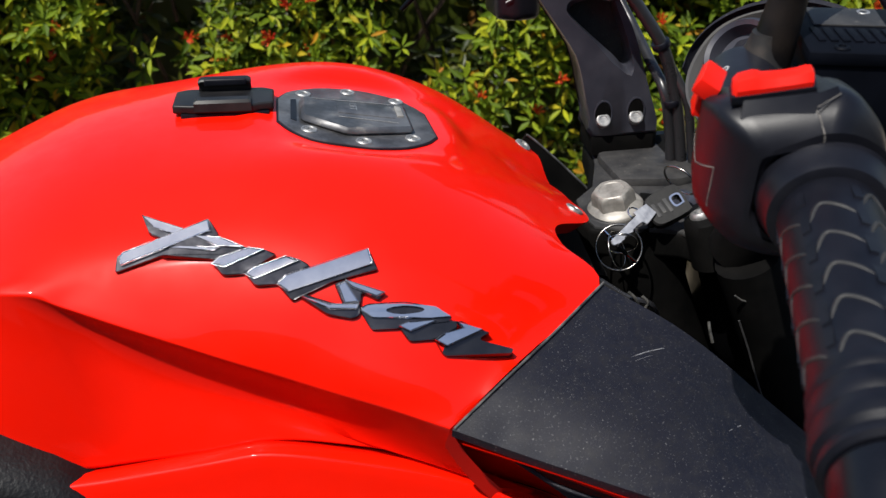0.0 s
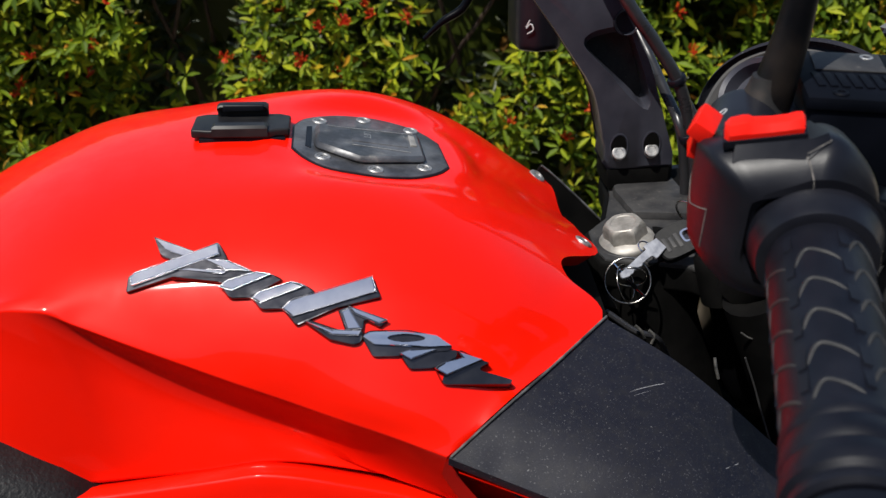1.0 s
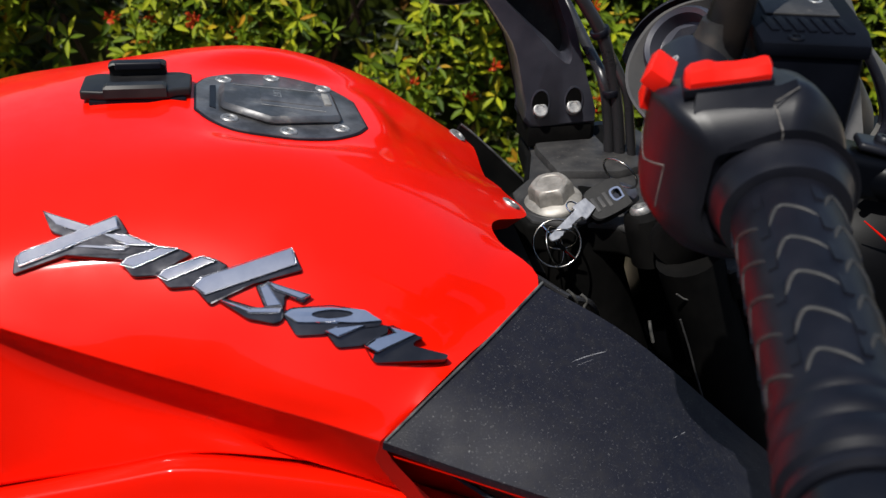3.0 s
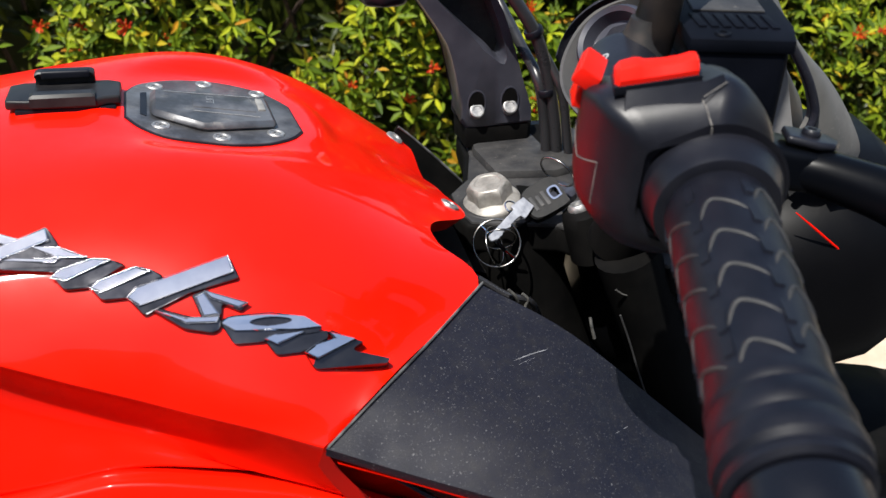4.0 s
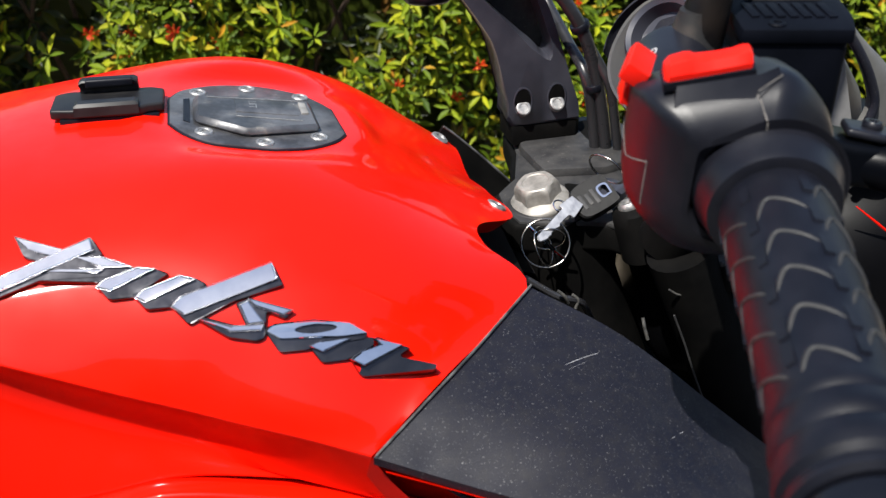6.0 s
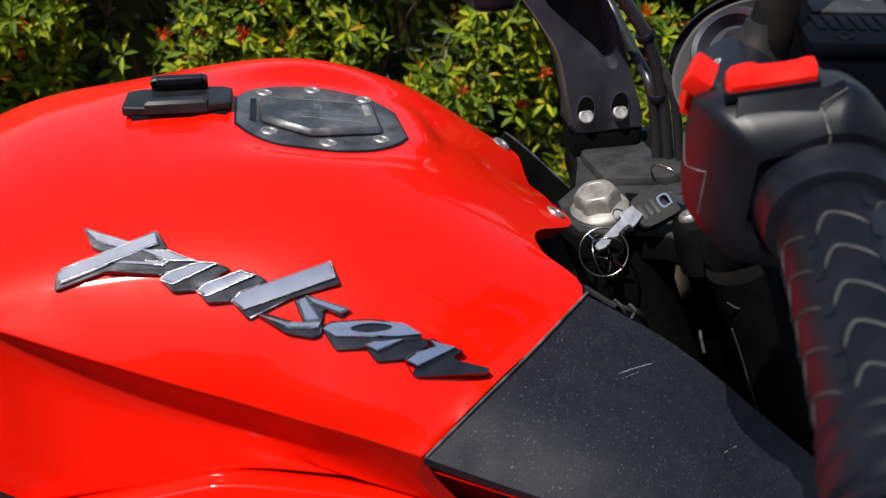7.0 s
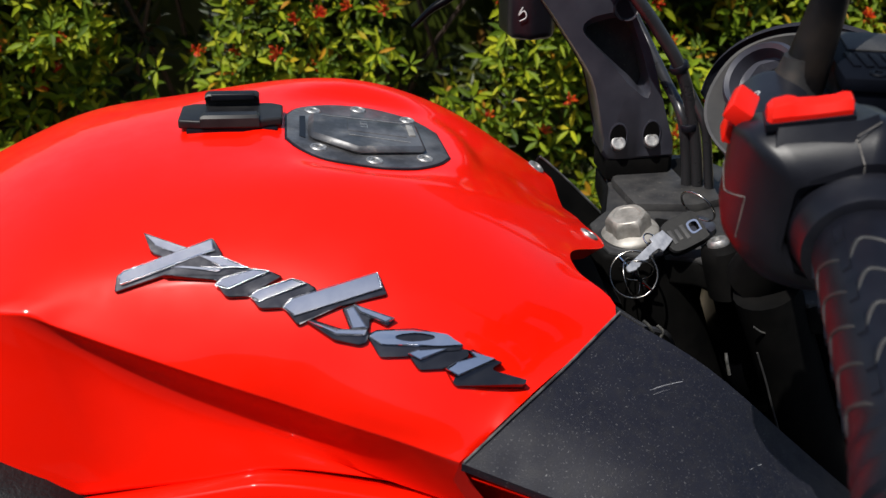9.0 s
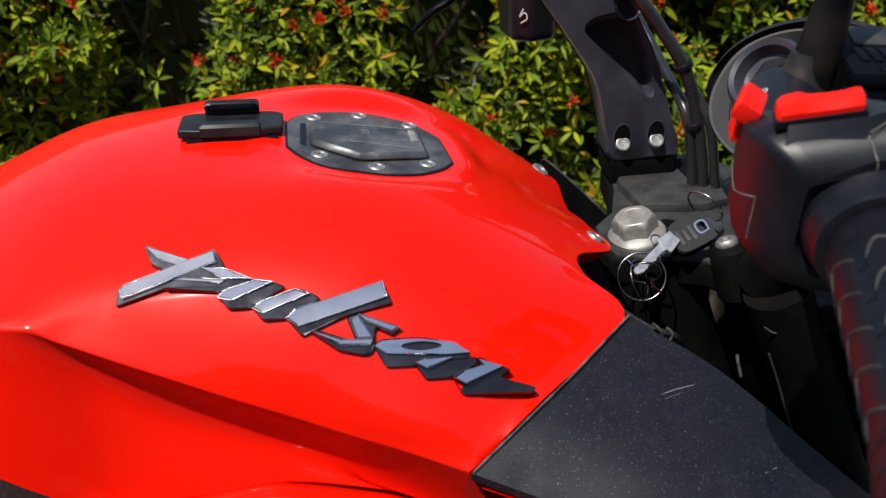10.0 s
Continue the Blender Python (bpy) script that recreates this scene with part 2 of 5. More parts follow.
def rounded(points, radii):
    """A polyline whose corners (index: radius) are rounded."""
    out = []
    for i, p in enumerate(points):
        if i not in radii:
            out.append(p)
            continue
        r = radii[i]
        a, c = points[i - 1] - p, points[i + 1] - p
        a, c = p + a.normalized() * min(r, a.length * .9), p + c.normalized() * min(r, c.length * .9)
        for k in range(6):
            t = k / 5
            out.append(a * (1 - t) ** 2 + p * 2 * t * (1 - t) + c * t * t)
    return out


# the far side has no notch beside the bolt, and falls away lower
FAR_TOOTH = [*T_TOOTH[:-1], (.139, .043, -.068)]
FAR_RIDGE = [*T_RIDGE[:-2], (.105, .071, -.041), (.138, .069, -.068)]
FAR_TOP = [*T_TOP[:-2], (.098, .105, -.047), (.130, .100, -.069)]
FAR_BADGE_TOP = [*T_BADGE_TOP[:-4], (.01, .156, -.023), (.064, .155, -.042), (.1, .146, -.060), (.126, .134, -.079)]


def tank_half(q):
    """One cross-section from the crown to the seam, and where its crease is."""
    ring = [Vector((q[1].x, -q[1].y, q[1].z)), *q[:7]]
    upper = []
    for a, b, c, d in zip(ring, ring[1:], ring[2:], [*ring[3:], q[6] * 2 - q[5]]):
        for j in range(6):
            t = j / 6
            upper.append(0.5 * ((2 * b) + (c - a) * t + (2 * a - 5 * b + 4 * c - d) * t * t + (3 * b - a - 3 * c + d) * t ** 3))
    # under the crease the skin turns in, then runs out again to the seam in one hollow curve
    d = q[7] - q[6]
    deep = .42 - .28 * max(0.0, min(1.0, (q[6].x + .06) / .09))
    deep = (deep + .12) * max(0.0, min(1.0, (q[6].x + .192) / .03)) - .12
    dip = q[6] + Vector((d.x * .5, -deep * d.length, -.50 * d.length))
    out = q[7].lerp(q[8], .30)
    curve = [q[6] * (1 - t) ** 2 + dip * 2 * t * (1 - t) + out * t * t for t in (0, .06, .15, .28, .42, .56, .7, .85, 1)]
    lower = [*curve, out.lerp(q[8], .5), q[8], q[8] + Vector((0, -.012, -.010)), q[8] + Vector((0, -.05, -.03))]
    side = upper + lower
    i = len(upper)
    soft = max(0.0, min(1.0, (-.168 - q[6].x) / .045))
    side = rounded(side, {i: .0010 + .022 * soft, i + 10: .0024})
    return side, i


def tank_mesh():
    n = 130
    lines = [spline(q, n) for q in (T_CROWN, T_TOOTH, T_RIDGE, T_TOP, T_BADGE_TOP, T_BADGE_LOW, T_CREASE, T_HOLLOW, T_SEAM)]
    far = [spline(q, n) for q in (T_CROWN, FAR_TOOTH, FAR_RIDGE, FAR_TOP, FAR_BADGE_TOP, T_BADGE_LOW, T_CREASE, T_HOLLOW, T_SEAM)]
    bm = bmesh.new()
    rows = []
    for k in range(n):
        side, i = tank_half([line[k] for line in lines])
        other, i = tank_half([line[k] for line in far])
        right = [Vector((p.x, -p.y, p.z)) for p in side]
        left = [Vector((p.x, p.y, p.z)) for p in other[1:]]
        rows.append([*reversed(left), *right])
    # fair the upper sheet between the creases, keeping its edges
    g = np.array([[tuple(p) for p in row] for row in rows])
    mid = (g.shape[1] - 1) // 2
    a, b = mid - i + 3, mid + i - 3
    for _ in range(260):
        inner = g[1:-1, a:b + 1]
        avg = (g[:-2, a:b + 1] + g[2:, a:b + 1] + g[1:-1, a - 1:b] + g[1:-1, a + 1:b + 2]) / 4
        lap = avg - inner
        full = np.zeros_like(g)
        full[1:-1, a:b + 1] = lap
        back = (full[:-2, a:b + 1] + full[2:, a:b + 1] + full[1:-1, a - 1:b] + full[1:-1, a + 1:b + 2]) / 4
        g[1:-1, a:b + 1] += 0.12 * lap + 0.8 * (lap - back) * 0.5
    # a shallow seat for the filler cap
    far = np.hypot(g[:, :, 0] / .0585, (g[:, :, 1] + .0025) / .0605)
    k = np.clip((1.30 - far) / .27, 0, 1)
    k = np.where(g[:, :, 2] > -.05, k * k * (3 - 2 * k), 0)
    g[:, :, 2] = g[:, :, 2] * (1 - k) + (.0005 - .1926 * g[:, :, 0]) * k
    # a flat facet between the two front bolts, sunk below the shoulder on each side
    u, v = g[:, :, 0], g[:, :, 1]
    inside = v - np.interp(u, (.03, .059, .094, .138, .16), (-.061, -.067, -.057, -.033, -.020))
    beyond = np.interp(u, (.03, .052, .075, .117, .16), (.010, .026, .036, .058, .080)) - v
    inside, beyond = ((np.sqrt(q * q + .003 ** 2) + q) / 2 for q in (inside, beyond))
    sunk = np.minimum(.14 * inside, .30 * beyond) - .0003
    k = np.clip((u - .055) / .065, 0, 1)
    g[:, :, 2] -= np.where(g[:, :, 2] > -.085, np.clip(sunk, 0, None) * k * k * (3 - 2 * k), 0)
    rows = [[Vector(p) for p in row] for row in g.tolist()]
    vs = grid(bm, rows)
    # the front edge is rolled under
    last, inner = vs[-1], []
    for v in last:
        inner.append(bm.verts.new(v.co + Vector((-.011, 0, -.0065) if abs(v.co.y) < .125 else (-.003, 0, -.010))))
    for a, b, c, d in zip(last, last[1:], inner[1:], inner):
        bm.faces.new((a, b, c, d))
    return smooth(bm, 50)


tank = part("fuel_tank", tank_mesh(), RED, bike, "glossy red fuel tank", UP)


def patch(rear, front, top, low, nu=24, nv=16, bulge=0.0):
    """A curved four-sided sheet between its edges (top and low run from rear to front; rear and front from top to low)."""
    r, f, t, l = spline(rear, nv), spline(front, nv), spline(top, nu), spline(low, nu)
    rows = []
    for i in range(nu):
        a, row = i / (nu - 1), []
        for j in range(nv):
            b = j / (nv - 1)
            p = r[j] * (1 - a) + f[j] * a + t[i] * (1 - b) + l[i] * b
            p -= (r[0] * (1 - a) * (1 - b) + f[0] * a * (1 - b) + r[-1] * (1 - a) * b + f[-1] * a * b)
            row.append(p + Vector((0, -.3, 1)) * bulge * math.sin(math.pi * a) * math.sin(math.pi * b))
        rows.append(row)
    return rows


def shell(rows, thick, direction=(0, 0.3, -1)):
    """A sheet with thickness."""
    bm = bmesh.new()
    vs = grid(bm, rows)
    d = Vector(direction).normalized() * thick
    rim = [*vs[0], *[r[-1] for r in vs[1:]], *reversed(vs[-1][:-1]), *[r[0] for r in reversed(vs[1:-1])]]
    under = [bm.verts.new(v.co + d) for v in rim]
    for i in range(len(rim)):
        j = (i + 1) % len(rim)
        bm.faces.new((rim[i], rim[j], under[j], under[i]))
    return bm


def mirrored(points):
    return [(x, -y, z) for x, y, z in points]


SH_REAR = [(.129, -.137, -.0605), (.089, -.1785, -.065), (.057, -.2055, -.0725), (.031, -.2155, -.0905)]
SH_TOP = [(.129, -.137, -.0605), (.165, -.158, -.078), (.192, -.172, -.098), (.222, -.178, -.127), (.27, -.205, -.165), (.33, -.23, -.2)]
SH_LOW = [(.031, -.2155, -.0905), (.068, -.236, -.097), (.1, -.252, -.103), (.16, -.275, -.12), (.24, -.29, -.16)]
SH_FRONT = [(.33, -.23, -.2), (.3, -.27, -.19), (.24, -.29, -.16)]
panel = part("front_panel", smooth(shell(patch(SH_REAR, SH_FRONT, SH_TOP, SH_LOW, bulge=.004), .006), 45), PLASTIC, bike, "matt black plastic tank shroud with scratches", UP)
# pale bead paints the highlight along the bevelled rear edge
part("edge_bead", smooth(tube([(u + .0012, v - .0006, w + .0012) for u, v, w in SH_REAR], .0007, 8)), EDGE, panel, "pale bead painted as the highlight on the rear bevel")
part("front_panel", smooth(shell(patch(mirrored(SH_REAR), mirrored(SH_FRONT), mirrored(SH_TOP), mirrored(SH_LOW), bulge=.004), .006, (0, -.3, -1)), 45), PLASTIC, bike, "matt black plastic tank shroud", UP @ Matrix.Translation((.006, 0, -.055)))
FAR_STRIP = [(.133, .086, -.0575), (.141, .086, -.0645), (.162, .086, -.0855), (.184, .086, -.109)]
strip = part("far_strip", smooth(shell(patch([FAR_STRIP[0], (.105, .080, -.10)], [FAR_STRIP[-1], (.190, .080, -.14)], FAR_STRIP, [(.105, .080, -.10), (.15, .08, -.12), (.190, .080, -.14)], 16, 6), .004, (0, 1, 0)), 45), MATT, bike, "black plastic strip behind the tank's nose", UP)
part("rim", smooth(tube(FAR_STRIP, .0009, 8, 20)), EDGE, strip, "pale edge of the strip")


# ---- tank fittings ----
from mathutils.bvhtree import BVHTree
TANK_TREE = BVHTree.FromPolygons([v.co.copy() for v in tank.data.vertices], [tuple(p.vertices) for p in tank.data.polygons])


def letters(text, size, depth, parent, mat, m, name="lettering"):
    """Flat raised writing in the built-in font, as a mesh."""
    curve = bpy.data.curves.new(name, "FONT")
    curve.body, curve.size, curve.extrude = text, size, depth
    curve.align_x, curve.align_y = "CENTER", "CENTER"
    ob = new(name, curve)
    me = bpy.data.meshes.new_from_object(ob)
    bpy.data.objects.remove(ob)
    me.materials.clear()
    me.materials.append(mat)
    out = new(name, me)
    out.parent, out.matrix_basis = parent, m
    return out


def socket_screw(r, h):
    """A round-headed socket screw about z."""
    return smooth(lathe([(r * .9, -h), (r, 0), (r, h * .5), (r * .82, h), (r * .5, h), (r * .42, h * .25), (.0002, h * .2)], 20), 35)


CAP_TILT = UP @ Matrix.Translation((0, -.0025, -.0010)) @ pose(0, 0, 0, 0, 10.9)
CAP_SCREW = material("worn_screw_steel", (0.3, 0.3, 0.3), 0.5, 0.8)
noise_mix(CAP_SCREW, ((0.26, 0.26, 0.26), (0.48, 0.47, 0.45)), 300)
# the cap's rim: two bows between straight ends
CAP_FAR = [(-.0492, .016), (-.0425, .0310), (-.030, .0412), (-.016, .0472), (.006, .0490), (.029, .0405), (.040, .0290), (.0472, .0168)]
CAP_NEAR = [(.0508, -.0235), (.0435, -.0355), (.029, -.0470), (.012, -.0522), (-.001, -.0528), (-.0255, -.0495), (-.040, -.0380), (-.0487, -.0235)]
CAP_METAL = material("worn_black_anodised", (0.1, 0.1, 0.105), 0.42, 0.7)
_c = noise_mix(CAP_METAL, ((0.075, 0.075, 0.079), (0.20, 0.20, 0.205)), 42, 0.4, 0.62)
noise_mix(CAP_METAL, ((0, 0, 0), (0.38, 0.35, 0.30)), 95, 0.6, 0.85, 6.0, _c)
noise_rough(CAP_METAL, 0.34, 0.58, 70)
CAP_LOOP = [(p.x, p.y) for bow in (CAP_FAR, CAP_NEAR) for p in spline([(x, y, 0) for x, y in bow], 24)]
fuel_cap = part("fuel_cap", smooth(prism(CAP_LOOP, -.012, .0030, .0012)), CAP_METAL, bike, "worn black metal fuel filler cap with a flap", CAP_TILT)
# added black ring paints the dark gap between cap and tank
part("cap_gap_ring", smooth(prism([(x * 1.022, y * 1.022) for x, y in CAP_LOOP], -.014, .0023, .0006)), RUBBER, fuel_cap, "thin black ring standing in for the dark gap round the cap")
FLAP = [(-.0360, -.0235), (-.0358, .0130), (-.007, .0165), (.0340, .0165), (.0362, -.0255), (-.007, -.0405)]
flap = part("flap", smooth(prism(FLAP, .002, .0078, .0036, 1)), CAP_METAL, fuel_cap, "lifting flap with grey dust")
# strip on the face; its black stands in for the slot's depth
part("hinge_slot", prism([(-.0412, -.0200), (-.0412, .0150), (-.0376, .0165), (-.0376, -.0225)], .0015, .0034), RUBBER, fuel_cap, "black strip painting the shade in the hinge slot")
part("flap_panel", smooth(prism([(-.012, -.013), (-.012, .009), (.0235, .009), (.0245, -.013)], .007, .0083, .0004)), CAP_METAL, fuel_cap)
part("latch", smooth(prism([(.0262, -.010), (.0255, .009), (.0295, .008), (.0305, -.009)], .007, .0088, .0005)), STEEL, fuel_cap, "small worn latch tab")
letters("LIFT", .0066, .0001, fuel_cap, CAP_SCREW, Matrix.Translation((-.002, 0, .0083)) @ pose(0, 0, 0, 0, 0, -90))
for _x, _y in ((-.0299, -.0350), (.0029, -.0455), (.0345, -.0325), (-.0327, .0285), (-.0026, .0415), (.0297, .0330)):
    part("screw", smooth(lathe([(.0058, -.002), (.0058, .0002), (.0052, .0010), (.0040, .0010), (.0036, .0002), (.0026, .0002), (.0024, .0008), (.0017, .0008), (.0015, -.0006), (.0002, -.0006)], 24), 30), CAP_SCREW, fuel_cap, m=Matrix.Translation((_x, _y, .0031)) @ Matrix.Diagonal((.9, .9, .9, 1)))

for _pts in ([(-.028, .0110, .0077), (.029, .0145, .0077)], [(-.012, -.0175, .0077), (.026, -.0185, .0077)], [(.0215, .0140, .0077), (.0228, .006, .0079)]):
    part("worn_line", tube([(x, y - .002, z + .0003) for x, y, z in _pts], .00022, 5, 6, smoothed=False), CAP_SCREW, fuel_cap, "worn bright line")

part("worn_edge", tube([(-.0330, -.0212, .0066), (-.020, -.0288, .0067), (-.0072, -.0362, .0067)], [.0006, .0010, .0008], 8, 8, smoothed=False), CAP_SCREW, flap, "bright worn edge of the flap")
part("worn_edge", tube([(-.0072, -.0372, .0068), (.010, -.0312, .0069), (.0330, -.0232, .0068)], .0004, 8, 8, smoothed=False), CAP_SCREW, flap, "bright worn edge of the flap")

# two round-headed bolts on the front edge of the tank
for _u, _v, _w in ((.1395, -.034, -.0638), (.1265, .070, -.0592)):
    part("tank_bolt", smooth(lathe([(.0066, -.004), (.0066, 0), (.0062, .0010), (.0048, .0017), (.0032, .0018), (.0028, .0004), (.0003, .0002)], 24)), CAP_SCREW, bike, "grey button-head tank bolt", UP @ Matrix.Translation((_u, _v, _w)) @ pose(0, 0, 0, -8 if _v < 0 else 8, 34))

# ---- badge: slanted chrome plates on a black backing, laid on the tank's side ----
BADGE_A, BADGE_B, BADGE_N = Vector((.9516, -.2199, -.2149)), Vector((.3074, .6921, .6531)), Vector((.0051, -.6875, .7261))
BADGE_AT = Vector((-.030, -.158, -.030))


def on_tank(a, b, lift):
    """The point of the tank's skin under (a, b) of the badge, in metres, lifted along the skin's normal."""
    start = BADGE_AT + BADGE_A * a + BADGE_B * b + BADGE_N * .05
    place, normal, _, _ = TANK_TREE.ray_cast(start, -BADGE_N)
    normal = normal if normal.dot(BADGE_N) > 0 else -normal
    return place + normal.lerp(BADGE_N, .5).normalized() * lift


def shrunk(outline, by):
    """An outline (anticlockwise or clockwise) moved inwards by a distance."""
    n = len(outline)
    turn = sum(outline[i].x * outline[(i + 1) % n].y - outline[(i + 1) % n].x * outline[i].y for i in range(n))
    sign = 1 if turn > 0 else -1
    out = []
    for i in range(n):
        a, p, c = outline[i - 1], outline[i], outline[(i + 1) % n]
        d0, d1 = (p - a).normalized(), (c - p).normalized()
        n0, n1 = Vector((-d0.y, d0.x)) * sign, Vector((-d1.y, d1.x)) * sign
        mid = n0 + n1
        mid = mid / max(.35, mid.length_squared / 2) if mid.length > .1 else n0
        out.append(p + mid * by)
    return out


def along_edges(outline, step):
    """The outline with its long edges cut into pieces."""
    out = []
    for p, q in zip(outline, [*outline[1:], outline[0]]):
        n = max(1, round((q - p).length / step))
        out += [p.lerp(q, k / n) for k in range(n)]
    return out


def badge_plate(outline, low, high, inset, corner=0.0, flat=False, rim=0.0):
    """A flat-topped plate with chamfered edges that follows the tank's skin (millimetres); rim: radius of its rolled edge."""
    loop = [Vector(p) for p in outline]
    if corner:
        soft = []
        for i, p in enumerate(loop):
            a, c = loop[i - 1] - p, loop[(i + 1) % len(loop)] - p
            a, c = p + a.normalized() * min(corner, a.length * .4), p + c.normalized() * min(corner, c.length * .4)
            soft += [a * (1 - t) ** 2 + p * 2 * t * (1 - t) + c * t * t for t in (0, .33, .67, 1)]
        loop = soft
    inner = shrunk(loop, inset)
    bm = bmesh.new()
    rows = []
    for ring, lift in ((loop, low), (loop, low + (high - low) * .55), (shrunk(loop, inset * .3), low + (high - low) * .86), (inner, high)):
        rows.append([on_tank(p.x / 1000, p.y / 1000, lift / 1000) for p in along_edges(ring, 60)])
    if flat:
        # a plane top, turned a little down towards the side
        n = (BADGE_N - BADGE_B * .09).normalized()
        mid = sum(rows[-1], Vector()) / len(rows[-1])
        rows[-1] = [p - BADGE_N * ((p - mid).dot(n) / BADGE_N.dot(n)) for p in rows[-1]]
    vs = grid(bm, rows, closed=True)
    bm.faces.new(vs[-1])
    bm.faces.new(list(reversed(vs[0])))
    smooth(bm, 12)
    if rim:
        rolled(bm, rows[-2], rim, 1)
    return bm


def rolled(bm, ring, r, slot=0):
    """A thin round bead along a closed ring of points; slot: its material."""
    for p, q in zip(ring, [*ring[1:], ring[0]]):
        if (q - p).length > 3 * r:
            old = len(bm.faces)
            tube([p, q], r, 10, 2, bm, smoothed=False)
            bm.faces.ensure_lookup_table()
            for f in bm.faces[old:]:
                f.smooth = len(f.verts) == 4
                f.material_index = slot


def badge_eye(outline, eye, low, high, inset):
    """A chamfered plate with an oval hole; eye: middle, half axes, turn."""
    loop = [Vector(p) for p in outline]
    a, b, ra, rb, turn = eye
    c, s = math.cos(radians(turn)), math.sin(radians(turn))
    mid = Vector((a, b))
    rim, hole = [], []
    for k in range(48):
        t = 2 * math.pi * k / 48
        x, y = ra * math.cos(t), rb * math.sin(t)
        d = Vector((x * c - y * s, x * s + y * c))
        hole.append(mid + d)
        best = 1.0
        for p, q in zip(loop, [*loop[1:], loop[0]]):
            e = q - p
            det = d.x * e.y - d.y * e.x
            if abs(det) > 1e-9:
                f, g = ((p.x - a) * e.y - (p.y - b) * e.x) / det, ((p.x - a) * d.y - (p.y - b) * d.x) / det
                if f > 0 and -1e-6 <= g <= 1 + 1e-6:
                    best = f
        rim.append(mid + d * best)
    rows = []
    for ring, share, lift in ((rim, 0, low), (rim, 0, low + (high - low) * .62), (rim, inset, high), (hole, -inset * .4, high), (hole, 0, high - .8), (hole, 0, low)):
        rows.append([on_tank(*((p - (p - mid).normalized() * share) / 1000), lift / 1000) for p in ring])
    n = (BADGE_N - BADGE_B * .09).normalized()
    top = sum(rows[2] + rows[3], Vector()) / 96
    for k in (2, 3):
        rows[k] = [p - BADGE_N * ((p - top).dot(n) / BADGE_N.dot(n)) for p in rows[k]]
    bm = bmesh.new()
    grid(bm, rows, closed=True)
    return smooth(bm, 12)


SMOKED = material("smoked_chrome_backing", (0.11, 0.11, 0.12), 0.2, 0.9)
noise_mix(SMOKED, ((0.05, 0.05, 0.055), (0.10, 0.10, 0.11)), 25)
noise_rough(SMOKED, 0.10, 0.22, 140)
BADGE_CHROME = material("polished_badge_chrome", (0.5, 0.52, 0.57), 0.05, 1.0)
noise_mix(BADGE_CHROME, ((0.60, 0.62, 0.66), (0.72, 0.74, 0.76)), 60)
noise_rough(BADGE_CHROME, 0.03, 0.07, 120)
BEAD = material("brushed_chrome_edge", (0.24, 0.24, 0.26), 0.25, 1.0)
noise_rough(BEAD, 0.16, 0.30, 200)
grain(BADGE_CHROME, 16, 0.35, 0.0030)
# black backing plates, then the polished plates on them: corners along and across the badge, in millimetres
BACKS = (((-103.5, -17.5), (-105.5, -8), (-64, 22), (-56, 13.5)),
         ((-100.5, 17), (-72, 13.8), (-68, 8), (-80, 5), (-93, 7)),
         ((-83, -4.5), (-76, 4), (-68, 10), (-55, 12.5), (-40, 9.5), (-34, 7), (-40, 4), (-55, -.5)),
         ((-56.5, -2), (-39, 10), (-30, 10), (-23.5, 8.5), (-38, -5.5), (-48.5, -8.2)),
         ((-39, -4), (-17, 9), (-11, 8), (-5, 5.8), (-19, -7.5), (-30.5, -10.6)),
         ((-21.5, -6), (-17, -1.5), (22, 21.5), (29.5, 10.5), (8, -1), (-10, -14.5)))
BACKS_2 = (((9, -1.5), (15, 2.3), (36.5, -.5), (33, -5.5), (24, -3.5), (25, -9), (16, -11.5)),
           ((-7.5, -11.5), (-4, -9.5), (12, -11), (25, -8.5), (25.5, -15), (22, -17.5), (9, -17.8)),
           ((24, -11.5), (28, -8), (46, -2.8), (63, -1.6), (72.5, -5.5), (71, -9), (50, -15.5), (46, -17.5), (33, -20.8)),
           ((45.5, -16), (50, -12.5), (64, -8.8), (75, -6), (76, -10.5), (66, -18.5), (53, -22.6)),
           ((64, -16.8), (70, -13), (78, -9.5), (75.5, -5.2), (93.5, -8), (88.5, -12.5), (107.3, -13.8), (107, -17.2), (72, -25.6)))
PLATES = (((-103, -9.4), (-102, -6.4), (-64, 19.8), (-61.3, 14.7), (-101, -12.5)),
          ((-98, 15.2), (-72, 12.4), (-71, 8.8), (-91.5, 11)),
          ((-68, 9.6), (-55.5, 11.6), (-41.5, 8.9), (-55.6, 7)),
          ((-79, .8), (-56, 4.2), (-54, 6.2), (-74, 3)),
          ((-54.8, -3.2), (-52.4, .5), (-38.7, 8.4), (-30.8, 9), (-48.5, -3.6)),
          ((-36.1, -5.5), (-33.6, -1.9), (-18.3, 7.4), (-11.9, 6.5), (-31.3, -6.6)),
          ((-18.8, -7.3), (-15.8, -2.4), (21.8, 19.9), (25.7, 12.7), (-12.6, -9.9)),
          ((11.8, -2.5), (14.8, -.2), (23.4, -8.3), (17, -10.4)))
PLATES_2 = (((15, 1.2), (35, -1), (32, -3.6), (18.5, -1.6)),
            ((-5, -11.4), (10, -12.6), (23.6, -9.6), (23, -12), (10, -14.6)),
            ((46.9, -15.8), (51.1, -13.1), (63.8, -9.5), (52.8, -17.2)),
            ((66.3, -18.5), (70, -14.5), (78.7, -9.7), (75.3, -7.1), (88.5, -8), (72.3, -20.1)))
badge = None
